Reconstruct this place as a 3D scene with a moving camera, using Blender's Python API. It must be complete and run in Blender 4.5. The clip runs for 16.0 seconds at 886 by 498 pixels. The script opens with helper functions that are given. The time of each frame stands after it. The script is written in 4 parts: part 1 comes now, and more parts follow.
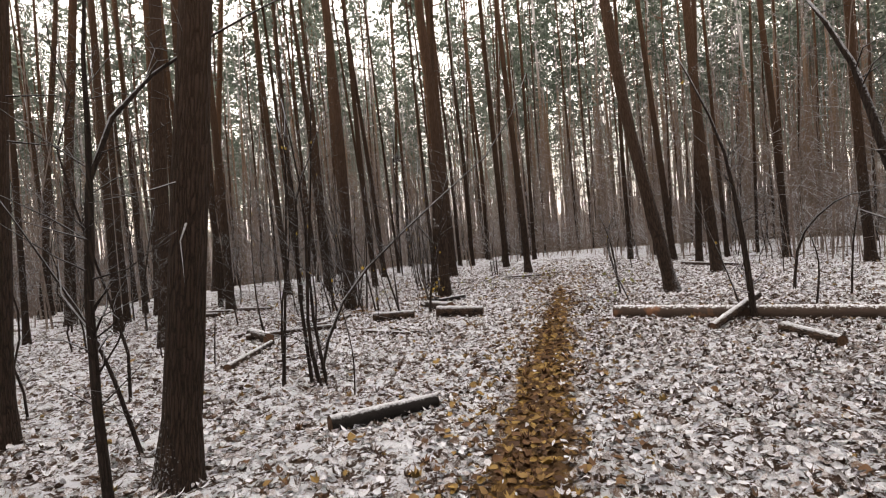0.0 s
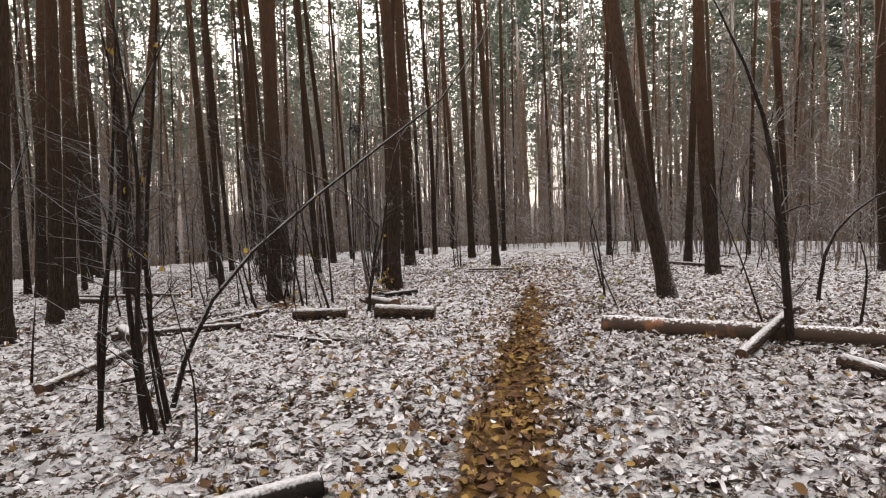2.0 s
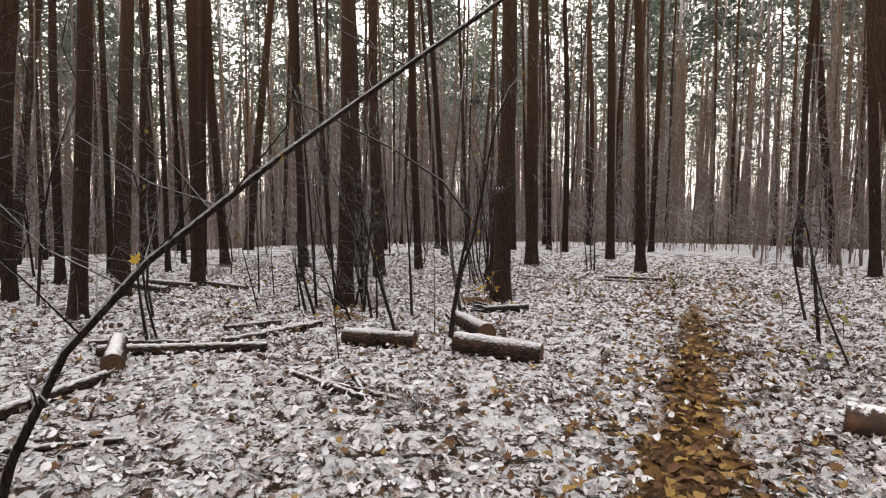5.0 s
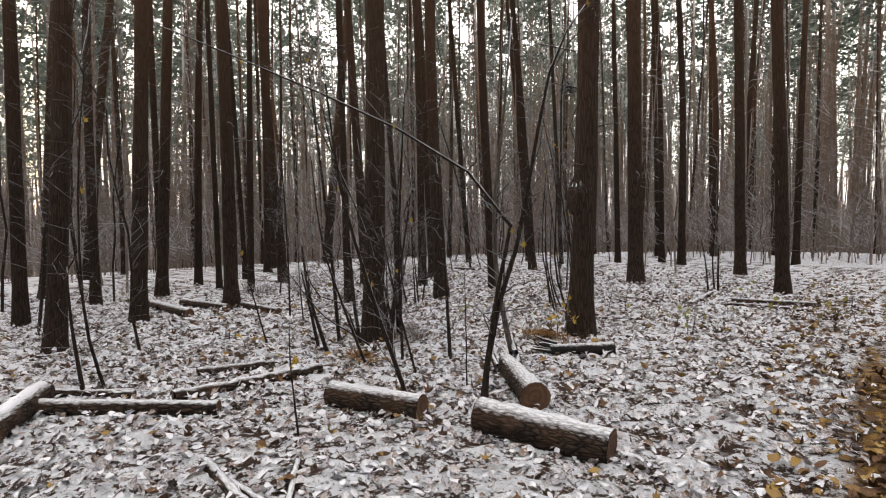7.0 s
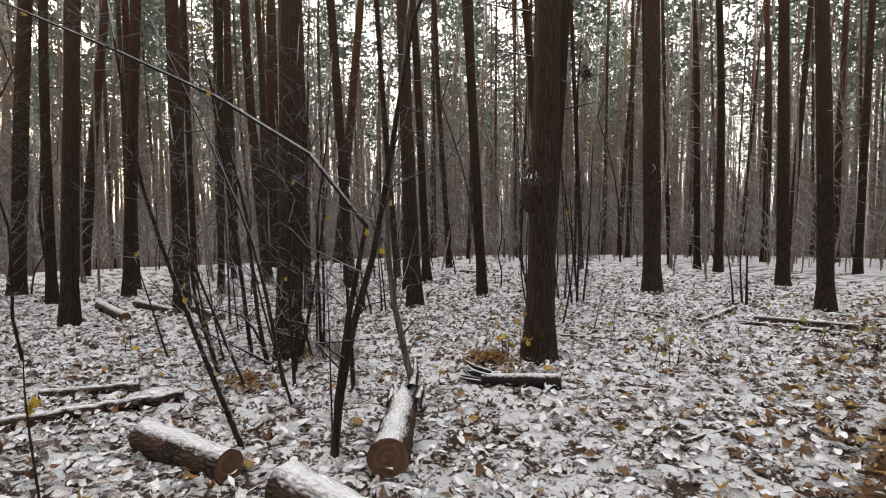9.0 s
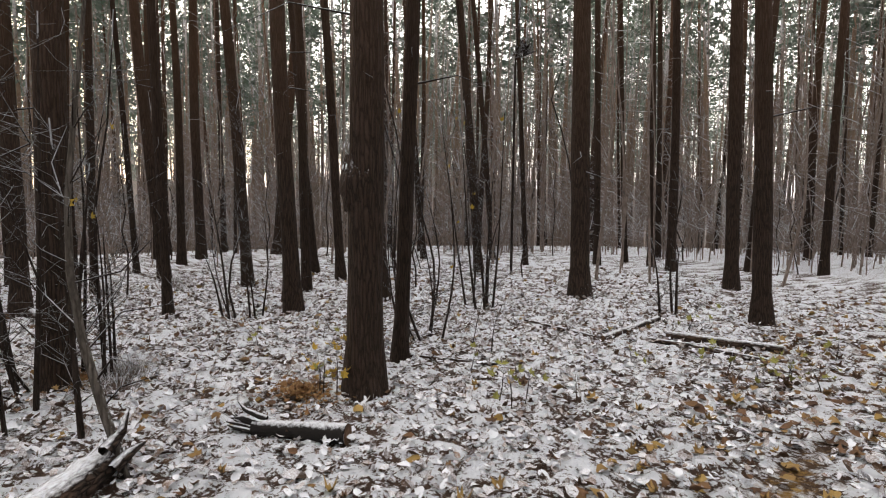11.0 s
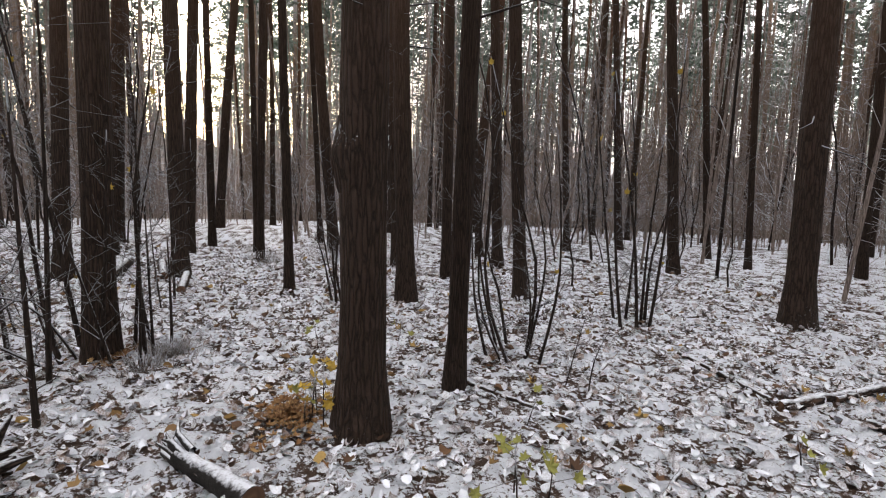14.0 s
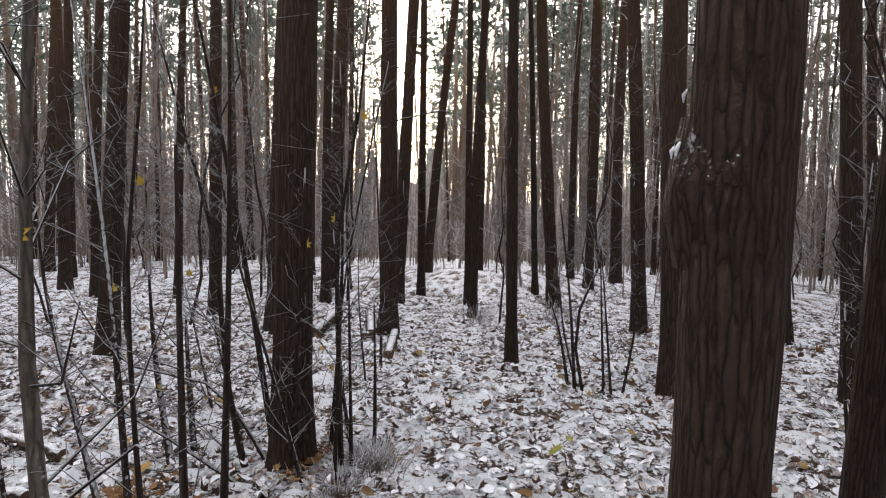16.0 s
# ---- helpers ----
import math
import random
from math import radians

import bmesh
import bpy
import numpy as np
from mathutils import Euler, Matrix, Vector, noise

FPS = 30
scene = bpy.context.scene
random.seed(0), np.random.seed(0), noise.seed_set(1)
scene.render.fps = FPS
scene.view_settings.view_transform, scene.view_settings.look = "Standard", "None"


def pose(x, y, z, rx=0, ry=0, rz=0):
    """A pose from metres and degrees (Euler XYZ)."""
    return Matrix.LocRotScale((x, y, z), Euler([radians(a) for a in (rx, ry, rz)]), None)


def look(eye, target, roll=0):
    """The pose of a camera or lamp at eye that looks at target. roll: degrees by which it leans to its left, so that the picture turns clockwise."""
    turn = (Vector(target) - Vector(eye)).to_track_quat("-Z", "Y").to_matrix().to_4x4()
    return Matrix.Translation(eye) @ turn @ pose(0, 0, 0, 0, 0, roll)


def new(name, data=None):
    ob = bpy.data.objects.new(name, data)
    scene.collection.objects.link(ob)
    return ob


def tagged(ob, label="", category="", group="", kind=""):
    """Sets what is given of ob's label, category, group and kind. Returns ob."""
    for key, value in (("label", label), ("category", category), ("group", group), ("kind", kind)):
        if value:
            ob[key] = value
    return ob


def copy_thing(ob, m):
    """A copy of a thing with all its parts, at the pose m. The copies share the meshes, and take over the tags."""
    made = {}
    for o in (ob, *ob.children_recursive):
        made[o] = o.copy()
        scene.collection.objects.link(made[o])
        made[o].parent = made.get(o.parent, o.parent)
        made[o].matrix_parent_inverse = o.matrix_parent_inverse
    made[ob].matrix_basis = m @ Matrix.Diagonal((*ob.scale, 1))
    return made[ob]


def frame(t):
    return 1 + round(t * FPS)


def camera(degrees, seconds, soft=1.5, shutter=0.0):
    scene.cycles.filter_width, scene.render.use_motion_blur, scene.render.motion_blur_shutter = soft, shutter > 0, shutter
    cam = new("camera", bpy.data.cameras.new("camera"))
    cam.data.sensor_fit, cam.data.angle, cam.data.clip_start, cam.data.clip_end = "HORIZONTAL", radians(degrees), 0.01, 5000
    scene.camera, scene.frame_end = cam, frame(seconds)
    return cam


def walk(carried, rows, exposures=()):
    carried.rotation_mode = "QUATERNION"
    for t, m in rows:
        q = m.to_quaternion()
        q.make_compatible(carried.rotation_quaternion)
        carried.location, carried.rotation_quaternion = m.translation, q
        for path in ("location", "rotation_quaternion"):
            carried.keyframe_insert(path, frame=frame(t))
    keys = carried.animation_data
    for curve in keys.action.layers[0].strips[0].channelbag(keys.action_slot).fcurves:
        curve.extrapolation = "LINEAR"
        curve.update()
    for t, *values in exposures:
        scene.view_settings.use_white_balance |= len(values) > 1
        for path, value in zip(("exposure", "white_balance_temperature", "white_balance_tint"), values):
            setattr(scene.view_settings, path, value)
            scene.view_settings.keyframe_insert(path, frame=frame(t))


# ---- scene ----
cam = camera(76.0, 16.0, soft=1.1)
PATH = [
    (0, (4.610, -0.379, 1.802), (3.714, 1.407, 1.719), -4.4),
    (0.5, (4.357, 0.312, 1.739), (3.577, 2.151, 1.637), -2.8),
    (1, (4.247, 0.902, 1.671), (3.504, 2.755, 1.557), -1.9),
    (1.5, (4.049, 1.436, 1.629), (3.300, 3.286, 1.507), -1.7),
    (2, (3.885, 1.969, 1.618), (3.082, 3.796, 1.487), -1.5),
    (2.5, (3.713, 2.427, 1.660), (2.852, 4.226, 1.508), -1.0),
    (3, (3.516, 2.846, 1.683), (2.570, 4.600, 1.506), -0.5),
    (3.5, (3.369, 3.323, 1.647), (2.332, 5.023, 1.463), 0.2),
    (4, (3.207, 3.678, 1.654), (2.071, 5.313, 1.463), 0.8),
    (4.2, (3.110, 3.844, 1.648), (1.950, 5.463, 1.462), 0.9),
    (6.3, (2.561, 6.150, 1.488), (1.207, 7.615, 1.338), -0.0),
    (6.5, (2.426, 6.326, 1.475), (1.029, 7.751, 1.330), -0.0),
    (7, (2.175, 6.745, 1.523), (0.670, 8.055, 1.386), -0.5),
    (7.5, (2.145, 7.119, 1.535), (0.521, 8.280, 1.413), -0.9),
    (8, (2.045, 7.516, 1.467), (0.396, 8.642, 1.354), -1.0),
    (8.5, (2.095, 8.043, 1.456), (0.440, 9.160, 1.337), -0.4),
    (9, (2.157, 8.511, 1.491), (0.521, 9.653, 1.351), -0.1),
    (9.5, (2.202, 9.045, 1.536), (0.582, 10.207, 1.379), -0.3),
    (10, (2.224, 9.535, 1.538), (0.615, 10.712, 1.375), -0.2),
    (10.2, (2.234, 9.722, 1.559), (0.618, 10.889, 1.394), -0.0),
    (12.3, (1.915, 11.641, 1.606), (0.227, 12.682, 1.348), 1.3),
    (12.5, (1.894, 11.785, 1.600), (0.184, 12.790, 1.340), 1.5),
    (13, (1.844, 12.049, 1.642), (0.078, 12.950, 1.375), 1.7),
    (13.5, (1.578, 12.311, 1.664), (-0.292, 12.957, 1.372), 2.2),
    (14, (1.462, 12.444, 1.622), (-0.491, 12.768, 1.337), 1.8),
    (14.5, (1.057, 12.434, 1.619), (-0.923, 12.371, 1.343), 1.6),
    (15, (0.554, 12.214, 1.667), (-1.418, 11.995, 1.409), 1.0),
    (15.5, (0.263, 12.146, 1.667), (-1.695, 11.790, 1.468), -0.2),
    (16, (-0.130, 11.992, 1.643), (-2.091, 11.637, 1.478), 0.9),
]
EXPOSURES = [(0.0, -0.04, 7900, 18), (3.5, 0.04, 7900, 18), (7.0, 0.02, 7450, 16), (10.0, 0.04, 7450, 14), (12.5, 0.06, 7150, 16), (16.0, 0.25, 6900, 16)]
walk(cam, [(t, look(eye, target, roll)) for t, eye, target, roll in PATH], EXPOSURES)

# ---- world, sun, exposure ----
SUN_AZ, SUN_EL = radians(-104.4), radians(11.5)
world = bpy.data.worlds.new("overcast_sky")
scene.world = world
world.use_nodes = True
wn, wl = world.node_tree.nodes, world.node_tree.links
wn.clear()
sky = wn.new("ShaderNodeTexSky")
sky.sky_type, sky.sun_disc = "NISHITA", False
sky.sun_elevation, sky.sun_rotation = SUN_EL, SUN_AZ
sky.dust_density, sky.air_density, sky.ozone_density = 3.0, 1.0, 2.0
sky_bg = wn.new("ShaderNodeBackground")
sky_bg.inputs[1].default_value = 0.15
cloud_bg = wn.new("ShaderNodeBackground")
cloud_bg.inputs[0].default_value = (0.98, 0.97, 0.97, 1)
cloud_bg.inputs[1].default_value = 2.6
both = wn.new("ShaderNodeAddShader")
wout = wn.new("ShaderNodeOutputWorld")
wl.new(sky.outputs[0], sky_bg.inputs[0])
wl.new(sky_bg.outputs[0], both.inputs[0])
wl.new(cloud_bg.outputs[0], both.inputs[1])
wl.new(both.outputs[0], wout.inputs[0])

sun = new("sun", bpy.data.lights.new("sun", "SUN"))
sun.data.energy, sun.data.angle, sun.data.color = 2.2, radians(8), (1.0, 0.88, 0.72)
SUN_WAY = Vector((math.sin(SUN_AZ) * math.cos(SUN_EL), math.cos(SUN_AZ) * math.cos(SUN_EL), math.sin(SUN_EL)))
sun.matrix_world = look(SUN_WAY * 50, (0, 0, 0))


# ---- materials ----
class Mat:
    """A small node-tree builder for one Principled material."""

    def __init__(self, name, rough=0.8, spec=0.3):
        self.m = bpy.data.materials.new(name)
        self.m.use_nodes = True
        self.t = self.m.node_tree
        self.b = self.t.nodes["Principled BSDF"]
        self.b.inputs["Roughness"].default_value = rough
        self.b.inputs["Specular IOR Level"].default_value = spec
        self.coord = self.t.nodes.new("ShaderNodeTexCoord").outputs["Object"]

    def link(self, a, b):
        self.t.links.new(a, b)

    def mapped(self, scale, source=None):
        n = self.t.nodes.new("ShaderNodeMapping")
        n.inputs["Scale"].default_value = scale
        self.link(source or self.coord, n.inputs["Vector"])
        return n.outputs[0]

    def noise(self, scale, detail=4, rough=0.6, at=None):
        n = self.t.nodes.new("ShaderNodeTexNoise")
        n.inputs["Scale"].default_value, n.inputs["Detail"].default_value, n.inputs["Roughness"].default_value = scale, detail, rough
        self.link(at or self.coord, n.inputs["Vector"])
        return n.outputs["Fac"]

    def cells(self, scale, feature="F1", at=None, out="Distance"):
        n = self.t.nodes.new("ShaderNodeTexVoronoi")
        n.feature = feature
        n.inputs["Scale"].default_value = scale
        self.link(at or self.coord, n.inputs["Vector"])
        return n.outputs[out]

    def ramp(self, fac, *stops):
        n = self.t.nodes.new("ShaderNodeValToRGB")
        e = n.color_ramp.elements
        while len(e) < len(stops):
            e.new(0.5)
        for k, (p, c) in zip(e, stops):
            k.position = p
            k.color = (*c, 1) if len(c) == 3 else c
        self.link(fac, n.inputs[0])
        return n.outputs[0]

    def mix(self, fac, a, b):
        n = self.t.nodes.new("ShaderNodeMix")
        n.data_type = "RGBA"
        for sock, v in ((n.inputs[0], fac), (n.inputs[6], a), (n.inputs[7], b)):
            if isinstance(v, (int, float)):
                sock.default_value = v
            elif isinstance(v, tuple):
                sock.default_value = (*v, 1)
            else:
                self.link(v, sock)
        return n.outputs[2]

    def math(self, op, a, b=0.0, c=0.0):
        n = self.t.nodes.new("ShaderNodeMath")
        n.operation = op
        for sock, v in zip(n.inputs, (a, b, c)):
            if isinstance(v, (int, float)):
                sock.default_value = v
            else:
                self.link(v, sock)
        return n.outputs[0]

    def up(self):
        g = self.t.nodes.new("ShaderNodeNewGeometry")
        s = self.t.nodes.new("ShaderNodeSeparateXYZ")
        self.link(g.outputs["Normal"], s.inputs[0])
        return s.outputs["Z"]

    def height(self):
        s = self.t.nodes.new("ShaderNodeSeparateXYZ")
        self.link(self.coord, s.inputs[0])
        return s.outputs["Z"]

    def island(self):
        return self.t.nodes.new("ShaderNodeNewGeometry").outputs["Random Per Island"]

    def each(self):
        return self.t.nodes.new("ShaderNodeObjectInfo").outputs["Random"]

    def attr(self, name):
        n = self.t.nodes.new("ShaderNodeAttribute")
        n.attribute_name = name
        return n.outputs["Fac"]

    def done(self, colour, bump=None, strength=0.5, depth=0.01):
        if isinstance(colour, tuple):
            self.b.inputs["Base Color"].default_value = (*colour, 1)
        else:
            self.link(colour, self.b.inputs["Base Color"])
        if bump is not None:
            n = self.t.nodes.new("ShaderNodeBump")
            n.inputs["Strength"].default_value, n.inputs["Distance"].default_value = strength, depth
            self.link(bump, n.inputs["Height"])
            self.link(n.outputs[0], self.b.inputs["Normal"])
        return self.m


SNOW = (0.72, 0.77, 0.84)


def make_bark(name, dark, mid, upper, snow=0.35):
    m = Mat(name, 0.9, 0.2)
    long_way = m.mapped((1, 1, 0.10))
    warp = m.t.nodes.new("ShaderNodeVectorMath")
    warp.operation = "MULTIPLY_ADD"
    wob = m.t.nodes.new("ShaderNodeTexNoise")
    wob.inputs["Scale"].default_value, wob.inputs["Detail"].default_value = 14, 3
    m.link(m.coord, wob.inputs["Vector"])
    m.link(wob.outputs["Color"], warp.inputs[0])
    warp.inputs[1].default_value = (0.016, 0.016, 0.02)
    m.link(long_way, warp.inputs[2])
    plates = m.cells(38, "DISTANCE_TO_EDGE", warp.outputs[0])
    grain = m.noise(60, 5, 0.7, m.mapped((1, 1, 0.3)))
    blotch = m.noise(2.2, 3)
    furrow = m.ramp(plates, (0.02, (0, 0, 0)), (0.22, (1, 1, 1)))
    low = m.mix(furrow, dark, mid)
    low = m.mix(m.math("MULTIPLY", blotch, 0.55), low, dark)
    orange = m.ramp(m.math("MULTIPLY", m.height(), 0.07), (0.12, (0, 0, 0)), (0.75, (0.62, 0.62, 0.62)))
    col = m.mix(m.math("MULTIPLY", orange, m.math("ADD", 0.35, m.math("MULTIPLY", m.each(), 0.65))), low, upper)
    col = m.mix(m.ramp(grain, (0.35, (0, 0, 0)), (0.75, (0.5, 0.5, 0.5))), col, mid)
    # snow that lodges on ledges of the bark
    ledge = m.ramp(m.math("ADD", m.math("MULTIPLY", m.up(), 1.6), m.noise(45, 3)), (0.86, (0, 0, 0)), (0.95, (1, 1, 1)))
    col = m.mix(m.math("MULTIPLY", ledge, snow), col, SNOW)
    return m.done(col, m.math("ADD", m.math("MULTIPLY", plates, 2.2), m.math("MULTIPLY", grain, 0.35)), 1.0, 0.02)


BARK = make_bark("pine_bark", (0.010, 0.0068, 0.0052), (0.058, 0.038, 0.029), (0.30, 0.150, 0.076))
# far trunks: distance haze is put into these paler bark colours
FAR_BARK = make_bark("hazed_far_bark", (0.08, 0.063, 0.052), (0.27, 0.205, 0.165), (0.48, 0.29, 0.17), 0.6)
# twigs: real frost, plus paleness painted in for misty distance
FROST_HAZE_TWIG = make_bark("frosted_hazed_twig", (0.10, 0.08, 0.07), (0.38, 0.31, 0.275), (0.39, 0.32, 0.28), 0.9)
TWIG = make_bark("twig_bark", (0.014, 0.010, 0.008), (0.042, 0.030, 0.025), (0.045, 0.032, 0.027), 0.45)
PALE_BARK = make_bark("pale_sapling_bark", (0.05, 0.042, 0.037), (0.15, 0.135, 0.12), (0.15, 0.135, 0.12), 0.5)


def make_log_bark():
    m = Mat("snow_dusted_log_bark", 0.9, 0.2)
    along = m.mapped((0.35, 1, 1))
    plates = m.cells(34, "DISTANCE_TO_EDGE", along)
    grain = m.noise(70, 5, 0.7, along)
    col = m.mix(m.ramp(plates, (0.02, (0, 0, 0)), (0.25, (1, 1, 1))), (0.008, 0.0055, 0.0045), (0.052, 0.036, 0.028))
    col = m.mix(m.ramp(m.noise(5, 3), (0.5, (0, 0, 0)), (0.7, (0.5, 0.5, 0.5))), col, (0.09, 0.052, 0.034))
    dust = m.math("ADD", m.math("MULTIPLY", m.up(), 0.70), m.math("MULTIPLY", m.math("ADD", grain, m.math("MULTIPLY", plates, 0.5)), 0.5))
    col = m.mix(m.ramp(dust, (0.72, (0, 0, 0)), (0.98, (0.95, 0.95, 0.95))), col, SNOW)
    return m.done(col, m.math("ADD", m.math("MULTIPLY", plates, 2.0), m.math("MULTIPLY", grain, 0.4)), 1.0, 0.015)


LOG_BARK = make_log_bark()

m = Mat("charred_wood", 0.85, 0.25)
char = m.mix(m.noise(26, 5, 0.7, m.mapped((0.3, 1, 1))), (0.004, 0.0035, 0.0035), (0.020, 0.017, 0.016))
char = m.mix(m.ramp(m.math("ADD", m.math("MULTIPLY", m.up(), 0.62), m.math("MULTIPLY", m.noise(40, 5, 0.75), 0.6)), (0.72, (0, 0, 0)), (0.92, (0.85, 0.85, 0.85))), char, SNOW)
LOG_CHARRED = m.done(char, m.noise(45, 4, 0.7), 0.8, 0.015)

m = Mat("peeled_wood", 0.75)
peel = m.mix(m.noise(30, 4, 0.7, m.mapped((0.25, 1, 1))), (0.016, 0.012, 0.010), (0.085, 0.055, 0.04))
peel = m.mix(m.ramp(m.noise(2.3, 3), (0.60, (0, 0, 0)), (0.70, (1, 1, 1))), peel, (0.19, 0.09, 0.048))
peel = m.mix(m.ramp(m.math("ADD", m.math("MULTIPLY", m.up(), 0.5), m.noise(28, 4, 0.7)), (0.88, (0, 0, 0)), (1.0, (1, 1, 1))), peel, SNOW)
LOG_PEELED = m.done(peel, m.noise(40, 4), 0.6)

m = Mat("cut_wood", 0.8)
rings = m.t.nodes.new("ShaderNodeTexWave")
rings.wave_type, rings.rings_direction = "RINGS", "X"
rings.inputs["Scale"].default_value, rings.inputs["Distortion"].default_value = 7, 7.0
m.link(m.coord, rings.inputs["Vector"])
cut = m.mix(rings.outputs["Fac"], (0.11, 0.055, 0.03), (0.17, 0.09, 0.05))
CUT = m.done(m.mix(m.math("MULTIPLY", m.noise(14), 1.1), cut, (0.05, 0.03, 0.02)), rings.outputs["Fac"], 0.3)

m = Mat("snow", 0.6, 0.4)
m.b.inputs["Subsurface Weight"].default_value = 0.0
SNOW_MAT = m.done(m.mix(m.ramp(m.noise(30, 5, 0.7), (0.60, (0, 0, 0)), (0.70, (1, 1, 1))), SNOW, (0.13, 0.105, 0.09)), m.noise(55, 4), 0.5, 0.01)

# snow-dusted leaf litter of the ground sheet, with the trodden path as an attribute
m = Mat("snowy_litter", 0.85, 0.2)
patch, fine = m.noise(2.2, 4, 0.6), m.noise(38, 7, 0.8)
cell_tint = m.cells(13.0, out="Color")
edge = m.cells(17.0, "DISTANCE_TO_EDGE")
litter = m.mix(m.noise(60, 4), (0.010, 0.007, 0.005), (0.115, 0.07, 0.05))
snowy = m.math("ADD", m.math("MULTIPLY", m.attr("relief"), 0.75), m.math("MULTIPLY", m.math("SUBTRACT", fine, 0.5), 1.9))
snowy = m.math("ADD", snowy, m.math("MULTIPLY", m.math("SUBTRACT", patch, 0.5), 0.32))
snowy = m.math("ADD", snowy, m.math("ADD", 0.10, m.math("MULTIPLY", edge, 0.9)))
cover = m.ramp(snowy, (0.09, (0, 0, 0)), (0.21, (1, 1, 1)))
path_at = m.attr("trodden")
trod = m.ramp(m.math("ADD", path_at, m.math("MULTIPLY", m.math("SUBTRACT", fine, 0.5), 0.9)), (0.42, (0, 0, 0)), (0.62, (1, 1, 1)))
mud = m.mix(m.noise(17, 5, 0.7), (0.03, 0.018, 0.010), (0.17, 0.095, 0.04))
mud = m.mix(m.ramp(cell_tint, (0.55, (0, 0, 0)), (0.75, (1, 1, 1))), mud, (0.28, 0.165, 0.05))
col = m.mix(m.math("MULTIPLY", cover, m.math("SUBTRACT", 1.0, trod)), m.mix(trod, litter, mud), SNOW)
GROUND = m.done(col, m.math("ADD", fine, m.math("MULTIPLY", edge, 1.0)), 1.0, 0.03)


def make_leaf(name, a, b, c, snow):
    m = Mat(name, 0.7, 0.25)
    pick = m.island()
    col = m.ramp(pick, (0.0, a), (0.5, b), (1.0, c))
    col = m.mix(m.math("MULTIPLY", m.noise(70, 3), 0.5), col, (0.05, 0.03, 0.02))
    if snow:
        frost = m.math("ADD", m.math("ADD", m.noise(95, 5, 0.8), m.math("MULTIPLY", m.math("FRACT", m.math("MULTIPLY", pick, 17.3)), snow)), m.math("MULTIPLY", m.up(), 0.15))
        col = m.mix(m.ramp(frost, (0.57, (0, 0, 0)), (0.90, (0.92, 0.92, 0.92))), col, SNOW)
    return m.done(col, m.noise(45, 3), 0.4)


LEAF_SNOWY = make_leaf("snowy_leaf", (0.075, 0.043, 0.03), (0.15, 0.09, 0.06), (0.25, 0.165, 0.11), 0.40)
LEAF_BROWN = make_leaf("brown_leaf", (0.045, 0.026, 0.017), (0.095, 0.055, 0.034), (0.17, 0.105, 0.062), 0.22)
LEAF_PATH = make_leaf("path_leaf", (0.055, 0.028, 0.015), (0.16, 0.085, 0.042), (0.40, 0.27, 0.085), 0)
LEAF_ORANGE = make_leaf("orange_litter", (0.15, 0.075, 0.03), (0.26, 0.135, 0.055), (0.36, 0.23, 0.10), 0)
LEAF_YELLOW = make_leaf("yellow_leaf", (0.42, 0.22, 0.03), (0.52, 0.34, 0.05), (0.55, 0.45, 0.09), 0)
LEAF_GREEN = make_leaf("green_leaf", (0.16, 0.20, 0.05), (0.25, 0.27, 0.07), (0.36, 0.33, 0.08), 0)
NEEDLES = make_leaf("pine_needles", (0.12, 0.18, 0.14), (0.19, 0.26, 0.215), (0.30, 0.35, 0.31), 0)


# ---- geometry helpers ----
rng = np.random.default_rng(7)


def mesh_from(name, verts, faces, material, smooth=True):
    me = bpy.data.meshes.new(name)
    me.from_pydata([tuple(v) for v in verts], [], faces)
    me.materials.append(material)
    if smooth:
        me.shade_smooth()
    return me


MAPLE = ((0, -0.5), (0.16, -0.34), (0.45, -0.36), (0.34, -0.10), (0.56, 0.14), (0.24, 0.16), (0, 0.6), (-0.24, 0.16), (-0.56, 0.14), (-0.34, -0.10), (-0.45, -0.36), (-0.16, -0.34))
LINDEN = ((0, -0.45), (0.28, -0.38), (0.42, -0.08), (0.34, 0.2), (0.12, 0.44), (0, 0.6), (-0.14, 0.42), (-0.36, 0.18), (-0.42, -0.1), (-0.27, -0.39))
NARROW = ((0, -0.6), (0.18, -0.25), (0.22, 0.1), (0.1, 0.45), (0, 0.65), (-0.12, 0.42), (-0.21, 0.08), (-0.17, -0.28))


